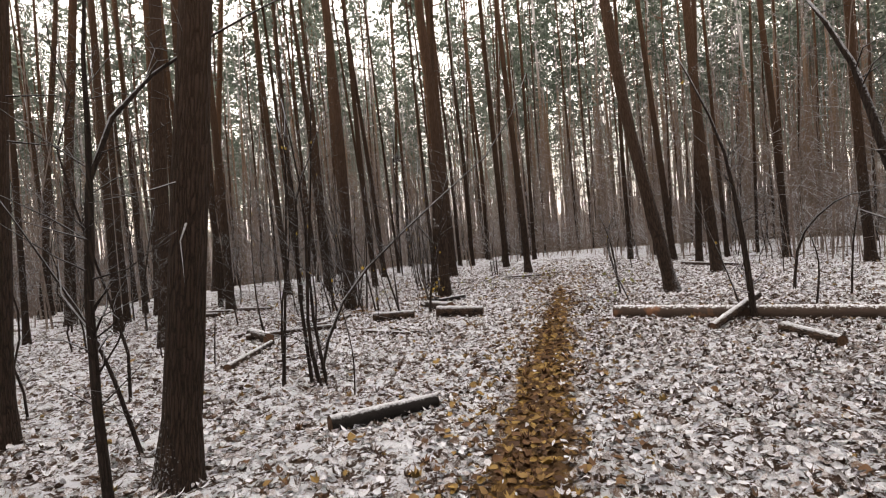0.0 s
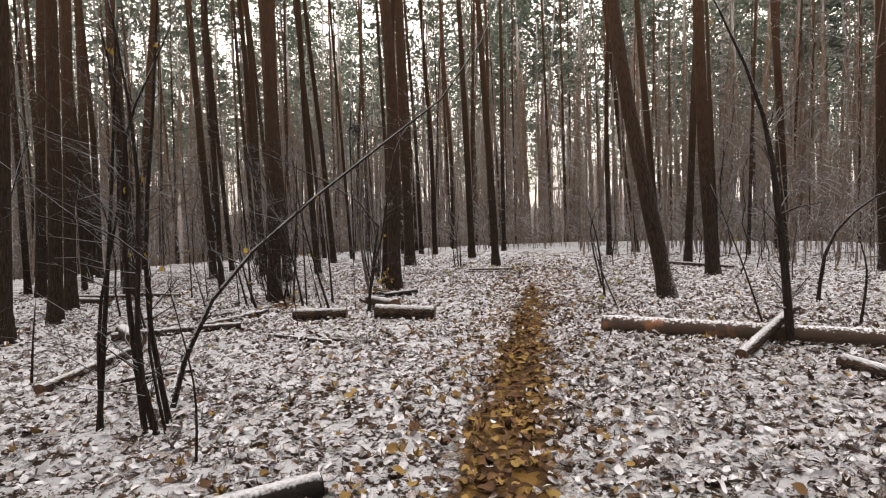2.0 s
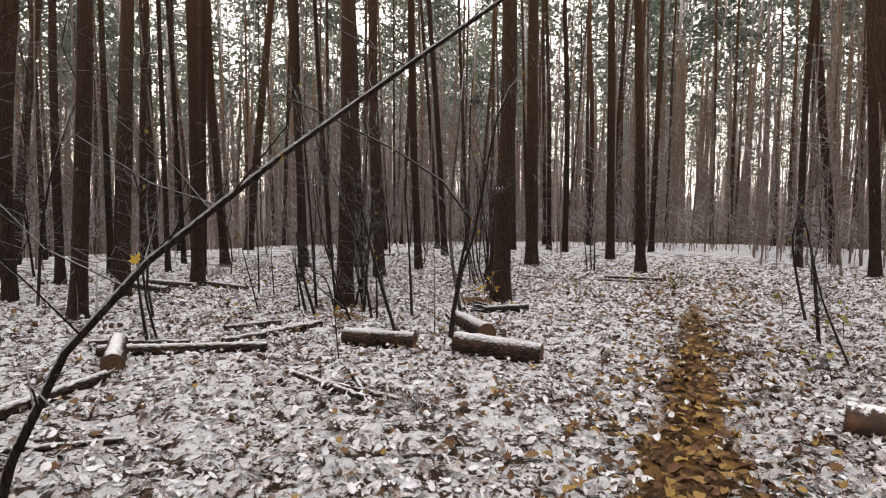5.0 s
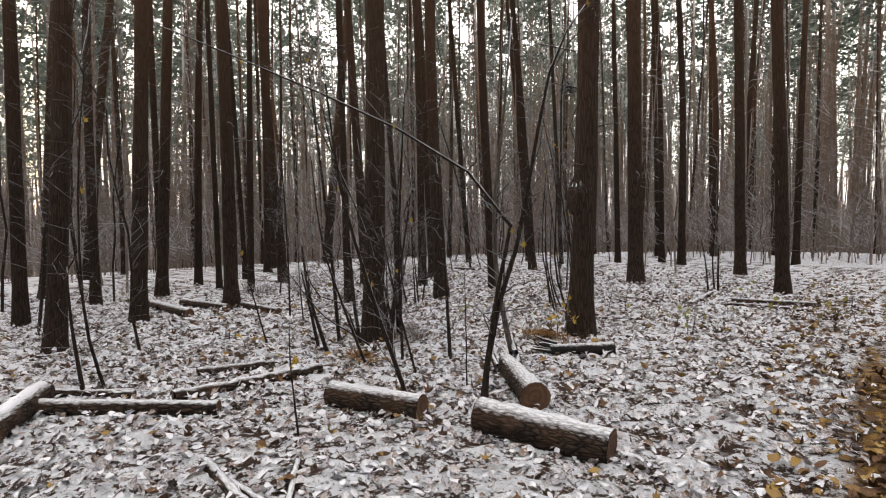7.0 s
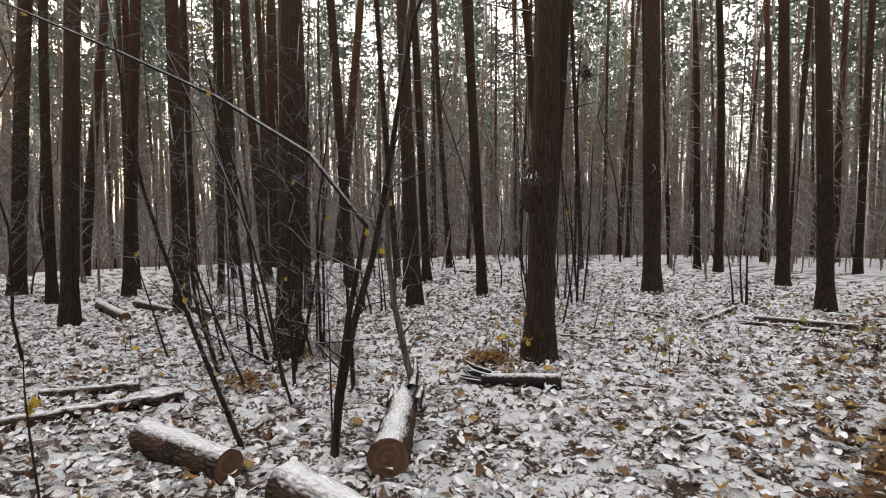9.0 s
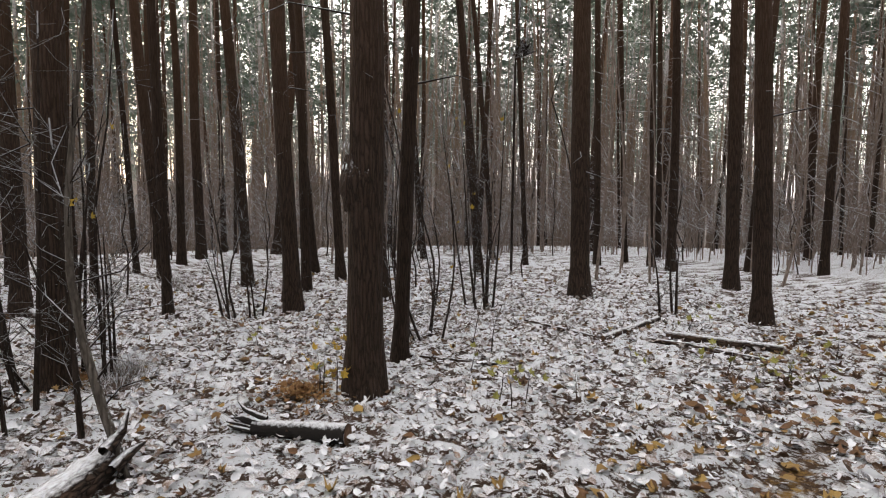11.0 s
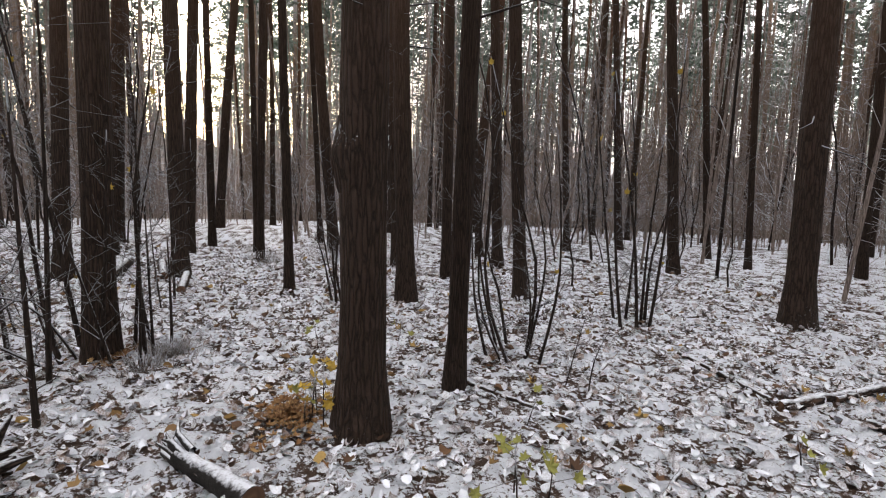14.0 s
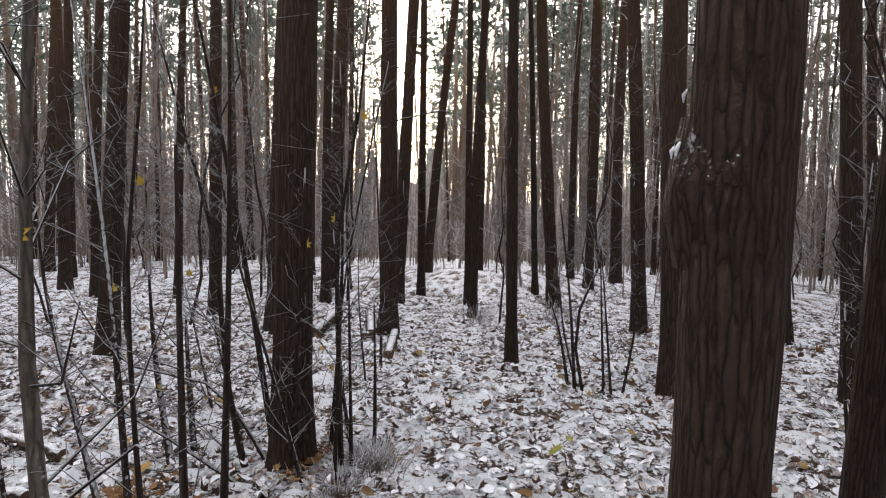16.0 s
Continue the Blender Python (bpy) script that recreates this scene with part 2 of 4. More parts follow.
class Build:
    """Gathers tubes, fans and leaves into one mesh."""

    def __init__(self):
        self.v, self.f = [], []

    def tube(self, points, radii, sides, cap=True, rough=0.0, phase=0.0):
        n0, count = len(self.v), len(points)
        pts = [Vector(p) for p in points]
        side = None
        for i, p in enumerate(pts):
            way = (pts[min(i + 1, count - 1)] - pts[max(i - 1, 0)]).normalized()
            if side is None:
                side = way.orthogonal().normalized()
            side = (side - way * side.dot(way)).normalized()
            other = way.cross(side)
            for s in range(sides):
                a = 2 * math.pi * s / sides + phase
                r = radii[i] * (1 + (rough * noise.noise(Vector((math.cos(a) * 2, math.sin(a) * 2, i * 0.9 + phase * 7))) if rough else 0))
                self.v.append(p + side * (math.cos(a) * r) + other * (math.sin(a) * r))
        for i in range(count - 1):
            for s in range(sides):
                a, b = n0 + i * sides + s, n0 + i * sides + (s + 1) % sides
                self.f.append((a, b, b + sides, a + sides))
        if cap:
            self.f.append(tuple(n0 + (count - 1) * sides + s for s in range(sides)))
        return self

    def leaf(self, at, size, turn, tilt, curl=0.35, twist=0.0, lobes=None):
        lobes = lobes or MAPLE
        m = Matrix.Translation(at) @ Euler((tilt[0], tilt[1], turn)).to_matrix().to_4x4()
        n0 = len(self.v)
        self.v.append(m @ Vector((0, 0, 0)))
        for x, y in lobes:
            self.v.append(m @ Vector((x * size * (1 - 0.25 * abs(curl)), y * size, size * (curl * (x * x * 2.2 + y * y * 0.9) + twist * x * y))))
        k = len(lobes)
        for i in range(k):
            self.f.append((n0, n0 + 1 + i, n0 + 1 + (i + 1) % k))

    def mesh(self, name, material, smooth=True):
        return mesh_from(name, self.v, self.f, material, smooth)


def part(name, data, parent, label=""):
    ob = new(name, data)
    ob.parent = parent
    if label:
        ob["label"] = label
    return ob


def path_x(y):
    """The middle of the trodden path at that y."""
    return 3.32 - 0.236 * (y - 3.12)


def ground_z(x, y):
    d = min(math.hypot(x - 4, (y - 9) * 0.8), 110)
    fall = 0.10 * (d - 15.5) ** 2 / (d - 15.5 + 5) if d > 15.5 else 0.0
    return -fall + 0.022 * noise.noise(Vector((x * 0.9, y * 0.9, 3.1))) + 0.05 * noise.noise(Vector((x * 0.22, y * 0.22, 8.0)))


def steps(a, b, fine, out, growth):
    v = list(np.arange(a, b + fine / 2, fine))
    d = fine
    while v[-1] < out:
        d *= growth
        v.append(v[-1] + d)
    d, lo = fine, [a]
    while lo[-1] > -out:
        d *= growth
        lo.append(lo[-1] - d)
    return lo[:0:-1] + v


# ---- ground ----
gx, gy = steps(-9, 7.5, 0.045, 450, 1.12), steps(0, 20, 0.045, 450, 1.12)
verts, trodden, relief = [], [], []
for y in gy:
    px = path_x(min(y, 60)) if y > -30 else path_x(-30)
    for x in gx:
        far = max(abs(x), abs(y - 8))
        d = abs(x - px)
        wide = (0.36 if y < 7 else max(0.12, 0.36 - (y - 7) * 0.024)) + 0.10 * noise.noise(Vector((0.3 + 0.6 * (x > px), y * 0.9, 0)))
        tr = max(0.0, min(1.0, 0.5 + (wide - d) * 1.35)) * max(0.0, min(1.0, (34 - y) / 12)) * (1 - 0.45 * max(0.0, min(1.0, (y - 12.5) / 2.5))) if far < 60 else 0.0
        trodden.append(tr)
        z = ground_z(x, y)
        lump = 0.6 * noise.noise(Vector((x * 8.0, y * 8.0, 0.7))) + 0.4 * noise.noise(Vector((x * 17.0, y * 17.0, 5.7)))
        relief.append(lump if far < 16 else 0.1)
        if far < 16:
            z += 0.05 * lump * (1 - 0.6 * tr)
        verts.append((x, y, z - 0.035 * tr))
w = len(gx)
faces = [(j * w + i, j * w + i + 1, (j + 1) * w + i + 1, (j + 1) * w + i) for j in range(len(gy) - 1) for i in range(w - 1)]
me = mesh_from("ground", verts, faces, GROUND)
me.attributes.new("trodden", "FLOAT", "POINT").data.foreach_set("value", np.array(trodden, np.float32))
me.attributes.new("relief", "FLOAT", "POINT").data.foreach_set("value", np.array(relief, np.float32))
ground = tagged(new("ground", me), "forest floor of fallen leaves under thin snow with a trodden brown path", "ground", kind="structure")


# ---- trees ----
def needle_crown(seed, low, high, spread, clumps):
    r = random.Random(seed)
    b = Build()
    for _ in range(clumps):
        h = r.random() ** 0.8
        z = low + (high - low) * h
        reach = spread * (1.05 - h) * (0.35 + 0.65 * r.random()) + 0.3
        a = r.uniform(0, 2 * math.pi)
        tip = Vector((math.cos(a) * reach, math.sin(a) * reach, z + reach * r.uniform(-0.1, 0.35)))
        for _ in range(16):
            c = tip + Vector((r.gauss(0, 0.35), r.gauss(0, 0.35), r.gauss(0, 0.2)))
            d = Vector((r.gauss(0, 1), r.gauss(0, 1), r.gauss(0, 0.6))).normalized() * r.uniform(0.22, 0.5)
            e = d.orthogonal().normalized() * r.uniform(0.06, 0.14)
            n0 = len(b.v)
            b.v += [c - e, c + e, c + d]
            b.f.append((n0, n0 + 1, n0 + 2))
    return b


def crown_limbs(b, seed, low, high, spread):
    r = random.Random(seed)
    for _ in range(16):
        z = r.uniform(low, high)
        a, reach = r.uniform(0, 2 * math.pi), spread * r.uniform(0.4, 0.9) * (1.15 - (z - low) / (high - low))
        way = Vector((math.cos(a), math.sin(a), 0))
        b.tube([Vector((0, 0, z)), way * reach * 0.5 + Vector((0, 0, z + 0.1 * reach)), way * reach + Vector((0, 0, z + 0.35 * reach))], (0.05, 0.03, 0.012), 4)


def make_pine(seed, height, sides=14, rings=22):
    """A pine of 0.30 m breast-height diameter: trunk with flared foot, dead lower branches, needle crown."""
    r = random.Random(seed)
    b = Build()
    pts, rad = [], []
    bend = [r.uniform(-0.12, 0.12) for _ in range(4)]
    for i in range(rings):
        u = (i / (rings - 1)) ** 1.5
        z = -0.12 + u * (height + 0.12)
        k = min(1, z / 6) if z > 0 else 0
        pts.append((k * bend[0] * math.sin(z * 0.5) + bend[2] * 0.4 * k, k * bend[1] * math.sin(z * 0.43 + 1), z))
        flare = 0.07 * math.exp(-max(z, 0) / 0.16)
        knob = 0.006 * max(0, noise.noise(Vector((z * 1.7, seed, 0))))
        rad.append(0.15 * (1 - 0.80 * u) + flare + knob)
    b.tube(pts, rad, sides, rough=0.12, phase=seed)
    tree = tagged(new("pine_tree"), "tall straight pine with dark furrowed bark on snowy ground", "tree", "pines of the forest")
    part("trunk", b.mesh("trunk", BARK), tree)
    for _ in range(7):
        d = Build()
        z = r.uniform(1.7, height * 0.5)
        a, ln = r.uniform(0, 2 * math.pi), r.choice((0.08, 0.12, 0.2, 0.5, 0.9, 1.4))
        way = Vector((math.cos(a), math.sin(a), r.uniform(-0.3, 0.25)))
        s = Vector((0, 0, z)) + way * 0.09
        mid = s + way * ln * 0.55 + Vector((0, 0, r.uniform(-0.08, 0.08)))
        d.tube([s, mid, s + way * ln + Vector((r.uniform(-0.15, 0.15), r.uniform(-0.15, 0.15), -0.2 * ln))], (0.008 + 0.003 * ln, 0.005, 0.002), 5)
        part("dead_branch", d.mesh("dead_branch", TWIG), tree)
    low = height * 0.56
    limbs = Build()
    crown_limbs(limbs, seed, low, height, 2.0)
    part("limb_whorl", limbs.mesh("limb_whorl", BARK), tree)["kind"] = "stuff"
    part("crown", needle_crown(seed + 5, low, height + 0.4, 2.3, 24).mesh("crown", NEEDLES, False), tree)["kind"] = "stuff"
    return tree


KINDS = [make_pine(11, 21.0), make_pine(23, 19.0), make_pine(37, 23.0), make_pine(41, 18.0)]
PLACED = []
USED = set()


def lean_matrix(x, y, z, lean_x, lean_y, turn, sxy, sz=1.0):
    up = Vector((lean_x, lean_y, 1)).normalized()
    return Matrix.Translation((x, y, z)) @ Vector((0, 0, 1)).rotation_difference(up).to_matrix().to_4x4() @ Matrix.Rotation(turn, 4, "Z") @ Matrix.Diagonal((sxy, sxy, sz, 1))


def pine(x, y, diameter, lean_x=0.0, lean_y=0.0, label=""):
    n = len(PLACED)
    k = n % 4
    m = lean_matrix(x, y, ground_z(x, y), lean_x, lean_y, n * 2.399, diameter / 0.35, 1.0)
    if k not in USED:
        USED.add(k)
        ob = KINDS[k]
        ob.matrix_basis = m
    else:
        ob = copy_thing(KINDS[k], m @ Matrix.Diagonal((1 / KINDS[k].scale[0], 1 / KINDS[k].scale[1], 1 / KINDS[k].scale[2], 1)))
    if label:
        ob["label"] = label
    PLACED.append((x, y))
    return ob


pine(0.79, 2.47, 0.34, 0.068, 0.090, "thick pine with deeply furrowed dark bark beside the path")
pine(-1.74, 2.48, 0.29, 0.031, 0.068)
pine(-10.17, 8.03, 0.30, 0.042, 0.073)
pine(-13.52, 9.17, 0.27, 0.056, 0.106)
pine(-13.76, 15.72, 0.34, 0.071, 0.081)
pine(-4.90, 21.20, 0.22, -0.010, -0.030)
pine(6.26, 20.18, 0.26, -0.040, 0.003)
pine(7.94, 17.75, 0.30, -0.042, 0.008)
pine(3.79, 19.27, 0.24, 0.028, 0.001)
pine(3.49, 12.90, 0.34, -0.164, -0.009, "dark pine leaning over the snowy clearing by the path")
pine(4.34, 16.30, 0.34, -0.063, 0.001)
pine(-1.45, 18.00, 0.27, -0.031, -0.040)
pine(-3.00, 20.10, 0.27, -0.015, -0.030)
pine(-1.90, 12.52, 0.34, 0.000, -0.010, "thick pine with furrowed bark and orange needles at its foot")
pine(-3.36, 10.46, 0.29, 0.003, 0.012, "dark pine with thin saplings crowded at its foot")
pine(-4.40, 6.35, 0.31, 0.025, 0.040)
pine(-4.00, 17.40, 0.37, -0.015, -0.025, "stout pine with a ring of bare litter round its foot")
pine(-5.20, 13.12, 0.26, 0.001, -0.030)
pine(-5.38, 14.60, 0.20, -0.004, -0.060)
pine(-2.55, 13.23, 0.17, 0.075, 0.000, "slim leaning trunk rising from the snow beside a pine")
pine(-6.60, 8.70, 0.25, 0.010, 0.050)
pine(-11.68, 12.85, 0.21, -0.000, -0.000)
pine(2.92, 20.63, 0.27, -0.069, -0.002)
pine(2.00, 23.96, 0.27, -0.121, -0.008)
pine(-9.02, 9.63, 0.24, 0.018, 0.050)
pine(-8.70, 8.53, 0.18, 0.003, 0.019)
pine(-12.83, 13.51, 0.28, -0.003, -0.007)
pine(-6.85, 10.10, 0.26, 0.002, 0.003)
pine(-9.85, 9.85, 0.16, 0.001, 0.001)
pine(-5.60, 21.50, 0.18, -0.020, -0.040)
pine(-6.80, 23.48, 0.17, -0.024, -0.015)
pine(-6.63, 21.94, 0.14, -0.030, -0.050)
pine(-5.90, 11.68, 0.14, 0.006, -0.020)
pine(-9.30, 12.15, 0.24, 0.018, -0.060)
pine(-10.20, 10.66, 0.18, -0.005, 0.040)
pine(-7.00, 17.70, 0.21, -0.020, -0.090)
pine(-6.51, 20.77, 0.18, -0.015, -0.025)
pine(-6.60, 13.84, 0.18, 0.003, -0.030)
pine(-5.20, 7.55, 0.24, -0.006, 0.060)
pine(-8.20, 10.98, 0.14, 0.008, 0.020)
pine(-9.25, 10.76, 0.13, 0.001, -0.010)
pine(-9.47, 16.82, 0.16, -0.004, -0.060)
pine(-9.73, 18.10, 0.17, -0.010, -0.090)
pine(-8.52, 19.33, 0.16, -0.020, -0.100)
pine(-7.36, 19.34, 0.13, -0.025, -0.049)
pine(-7.50, 14.85, 0.20, 0.008, -0.070)
pine(-7.72, 13.22, 0.22, 0.011, -0.059)
pine(-8.60, 14.80, 0.16, 0.015, -0.090)
pine(-7.36, 7.42, 0.21, -0.003, 0.015)
pine(-8.38, 6.11, 0.15, -0.008, 0.047)
pine(-8.16, 4.76, 0.17, -0.009, 0.052)
pine(-10.59, 11.83, 0.13, 0.008, -0.042)
pine(-10.80, 1.23, 0.25, -0.041, 0.040)

# the forest round about: pines that stand clear of the path and of one another
r = random.Random(5)


def clear_of_path(x, y, gap):
    return abs(x - path_x(y)) > gap


def seen_zone(x, y):
    """The stretch along the walk whose trees are set one by one above."""
    walk_line = ((4.6, -0.4), (4.1, 1.4), (3.3, 3.3), (2.6, 5.5), (2.0, 7.3), (2.4, 9.4), (2.1, 11.7), (1.0, 12.4), (-0.2, 12.1))
    return min(math.hypot(x - a, y - b) for a, b in walk_line) < 8.5 or (-11 < x < -1 and 5 < y < 20) or (-2 < x < 8 and 5 < y < 19)


tries = 0
while len(PLACED) < 290 and tries < 20000:
    tries += 1
    d, a = 31 * math.sqrt(r.random()), r.uniform(0, 2 * math.pi)
    x, y = -2 + d * math.cos(a), 11 + d * math.sin(a)
    gap = 1.0
    if seen_zone(x, y) or (y < 24 and not clear_of_path(x, y, gap)) or (x < -10 and abs(y - 12.1 - 0.257 * x) < 1.7):
        continue
    if min(math.hypot(x - a, y - b) for a, b in PLACED) < 1.15:
        continue
    pine(x, y, r.uniform(0.12, 0.25), r.gauss(0, 0.025), r.gauss(0, 0.025))

# far woods
far = Build()
needles = Build()
crowns = [needle_crown(100 + i, 9, 21, 2.3, 22) for i in range(5)]
for i in range(2950):
    d, a = 25 + 67 * r.random() ** 0.9, r.uniform(0, 2 * math.pi) if i < 2700 else r.uniform(-0.3, 1.5)
    x, y = -2 + d * math.cos(a), 11 + d * math.sin(a)
    if (0 < y < 25 and not clear_of_path(x, y, 1.2)) or (x < -12 and abs(y - 12.1 - 0.257 * x) < 1.6 - 0.025 * x):
        continue
    gz = ground_z(x, y)
    h, rad, lx, ly = r.uniform(16, 23), r.uniform(0.07, 0.16), r.gauss(0, 0.03), r.gauss(0, 0.03)
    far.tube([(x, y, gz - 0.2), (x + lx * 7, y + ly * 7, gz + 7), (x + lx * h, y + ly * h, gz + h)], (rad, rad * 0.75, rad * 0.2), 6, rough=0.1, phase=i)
    c = crowns[i % 5]
    n0, ca, sa = len(needles.v), math.cos(i), math.sin(i)
    needles.v += [Vector((x + lx * 16 + v.x * ca - v.y * sa, y + ly * 16 + v.x * sa + v.y * ca, gz + v.z * h / 21)) for v in c.v]
    needles.f += [(p + n0, q + n0, s + n0) for p, q, s in c.f]
woods = tagged(new("far_woods"), "dense distant pine woods with bare trunks", "woods", kind="stuff")
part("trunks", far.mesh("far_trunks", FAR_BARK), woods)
part("needles", needles.mesh("far_needles", NEEDLES, False), woods)


# the far edge of the woods, its haze painted in as pale streaks
m = Mat("hazed_distant_woods", 1.0, 0.0)
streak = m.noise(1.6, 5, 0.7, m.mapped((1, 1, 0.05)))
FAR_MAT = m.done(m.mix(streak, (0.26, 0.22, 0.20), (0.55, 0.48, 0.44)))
bk_v, bk_f = [], []
for i in range(900):
    a = 2 * math.pi * i / 900
    top = 1 + 5 * noise.noise(Vector((math.cos(a) * 9, math.sin(a) * 9, 0))) + 11 * random.Random(i).random() ** 2
    bk_v += [(-2 + 98 * math.cos(a), 11 + 98 * math.sin(a), -9), (-2 + 98 * math.cos(a), 11 + 98 * math.sin(a), top)]
    j = (i + 1) % 900
    bk_f.append((2 * i, 2 * j, 2 * j + 1, 2 * i + 1))
tagged(new("backdrop", mesh_from("backdrop", bk_v, bk_f, FAR_MAT)), "far edge of the woods in hazy grey-brown", "backdrop", kind="structure")


WALK_LINE = ((4.6, -0.4), (4.1, 1.4), (3.3, 3.3), (2.6, 5.5), (2.0, 7.3), (2.4, 9.4), (2.1, 11.7), (1.0, 12.4), (-0.2, 12.1))


# ---- saplings and undergrowth ----
def grow_twigs(b, r, pts, rads, count, length, depth=1):
    for _ in range(count):
        i = r.randint(max(1, len(pts) // 4), len(pts) - 1)
        p = pts[i - 1].lerp(pts[i], r.random())
        way = Vector((r.gauss(0, 1), r.gauss(0, 1), 0)).normalized() + Vector((0, 0, r.uniform(0.2, 1.3)))
        way.normalize()
        ln = length * r.uniform(0.35, 1.0)
        sag = Vector((r.gauss(0, 0.2), r.gauss(0, 0.2), r.gauss(0, 0.12))) * ln
        mid, end = p + way * ln * 0.5 - sag * 0.3, p + way * ln + sag
        thick = max(0.0022, rads[i] * 0.33)
        b.tube([p, mid, end], (thick, thick * 0.7, 0.0016), 3, cap=False)
        if depth:
            grow_twigs(b, r, [p, mid, end], (thick, thick * 0.7, 0.002), r.randint(2, 4), ln * 0.45, depth - 1)


def make_sapling(seed, height, thick, twigs, points=None, leaves=0, bark=None):
    r = random.Random(seed)
    stem = Build()
    n = 9
    if points is None:
        sway = [Vector((r.gauss(0, 0.05), r.gauss(0, 0.05), 0)) for _ in range(n)]
        lean = Vector((r.gauss(0, 0.10), r.gauss(0, 0.10), 1))
        pts = [lean * (height * i / (n - 1)) + sway[i] * height * 0.35 * (i > 0) for i in range(n)]
        pts[0].z = -0.05
    else:
        ctl = [Vector(p) for p in points]
        pts = []
        for i in range(n):
            u = i / (n - 1) * (len(ctl) - 1)
            k = min(int(u), len(ctl) - 2)
            p0, p1, p2, p3 = ctl[max(k - 1, 0)], ctl[k], ctl[k + 1], ctl[min(k + 2, len(ctl) - 1)]
            s = u - k
            pts.append(0.5 * ((2 * p1) + (p2 - p0) * s + (2 * p0 - 5 * p1 + 4 * p2 - p3) * s * s + (3 * p1 - p0 - 3 * p2 + p3) * s ** 3))
    rads = [thick * (1 - 0.82 * i / (n - 1)) for i in range(n)]
    stem.tube(pts, rads, 7, rough=0.15, phase=seed)
    ob = tagged(new("sapling"), "thin bare deciduous sapling with fine dark twigs", "sapling", "undergrowth saplings")
    part("stem", stem.mesh("stem", bark or TWIG), ob)
    tw = Build()
    grow_twigs(tw, r, pts, rads, twigs * 3, height * 0.24)
    part("twig_spray", tw.mesh("twig_spray", TWIG), ob)["kind"] = "stuff"
    for _ in range(leaves):
        lf = Build()
        p = pts[r.randint(3, n - 1)] + Vector((r.gauss(0, 0.03), r.gauss(0, 0.03), r.gauss(0, 0.03)))
        lf.leaf(p, r.uniform(0.04, 0.075), r.uniform(0, 6), (r.uniform(0.9, 1.7), r.uniform(-0.5, 0.5)), 0.5)
        part("leaf", lf.mesh("leaf", LEAF_YELLOW, False), ob, "withered yellow leaf")
    return ob


def sapling_at(x, y, seed, height, thick, twigs, points, leaves=0, label=""):
    ob = make_sapling(seed, min(height, 3.5), thick, twigs, points, leaves, PALE_BARK if "pale" in label else None)
    ob.matrix_basis = Matrix.Translation((x, y, ground_z(x, y)))
    if label:
        ob["label"] = label
    return ob


sapling_at(0.59, 2.04, 301, 4.2, 0.040, 8, [(0, 0, -0.05), (-0.0, -0.01, 1.2), (0.03, 0.05, 2.0), (0.05, 0.09, 2.68), (0.07, 0.11, 3.36), (0.13, 0.21, 4.21)], 0, "dark forked sapling with snow on its branches")
sapling_at(0.59, 2.04, 302, 3.9, 0.031, 6, [(0, 0, -0.05), (-0.0, -0.01, 1.2), (0.05, 0.08, 2.4), (0.25, 0.41, 3.02), (0.57, 0.92, 3.48), (0.9, 1.47, 3.89)], 0, "slanting limb of a dark forked sapling")
sapling_at(-0.01, 2.74, 303, 2.4, 0.022, 3, [(0, 0, -0.05), (-0.13, -0.19, 0.97), (-0.3, -0.44, 1.69), (-0.48, -0.7, 2.35)], 0)
sapling_at(0.18, 4.93, 304, 3.4, 0.029, 10, [(0, 0, -0.05), (-0.06, -0.07, 0.67), (-0.02, -0.02, 2.08), (-0.12, -0.13, 3.42)], 3)
sapling_at(0.16, 5.07, 305, 3.7, 0.024, 8, [(0, 0, -0.05), (-0.08, -0.08, 1.13), (0.01, 0.01, 2.56), (0.08, 0.09, 3.74)], 2)
sapling_at(-0.19, 5.37, 306, 3.9, 0.026, 7, [(0, 0, -0.05), (0.18, 0.19, 0.73), (0.56, 0.6, 1.4), (1.25, 1.35, 2.19), (1.9, 2.06, 2.95), (2.27, 2.45, 3.94)], 2, "slanting bare sapling bent over beside the path")
sapling_at(-0.29, 4.79, 307, 3.3, 0.024, 6, [(0, 0, -0.05), (0.06, 0.07, 0.85), (0.13, 0.17, 2.1), (0.18, 0.24, 3.29)], 0)
sapling_at(0.84, 4.68, 308, 1.3, 0.011, 4, [(0, 0, -0.05), (0.01, 0.01, 0.53), (-0.09, -0.09, 1.31)], 1)
sapling_at(4.93, 9.41, 309, 4.3, 0.053, 10, [(0, 0, -0.05), (-0.12, 0.01, 1.36), (-0.34, 0.04, 2.79), (-0.93, 0.1, 4.3)], 3)
sapling_at(4.79, 10.57, 310, 1.9, 0.019, 3, [(0, 0, -0.05), (-0.3, 0.02, 0.91), (-0.67, 0.05, 1.92)], 1)
sapling_at(-0.95, 9.87, 311, 3.0, 0.028, 8, [(0, 0, -0.05), (0.06, 0.06, 0.6), (0.2, 0.2, 1.3), (0.29, 0.29, 2.02), (0.39, 0.39, 2.68), (0.55, 0.55, 3.04)], 2, "crooked bare sapling standing behind cut logs")
sapling_at(-0.92, 9.87, 312, 2.9, 0.022, 4, [(0, 0, -0.05), (0.03, 0.03, 0.64), (0.11, 0.14, 1.48), (-0.34, -0.44, 2.07), (-0.91, -1.16, 2.5), (-1.49, -1.9, 2.89)], 3, "arched twig curving over the clearing")
sapling_at(-2.41, 10.09, 313, 3.0, 0.019, 6, [(0, 0, -0.05), (-0.12, -0.17, 1.08), (-0.31, -0.42, 1.91), (-0.61, -0.83, 3.03)], 1)
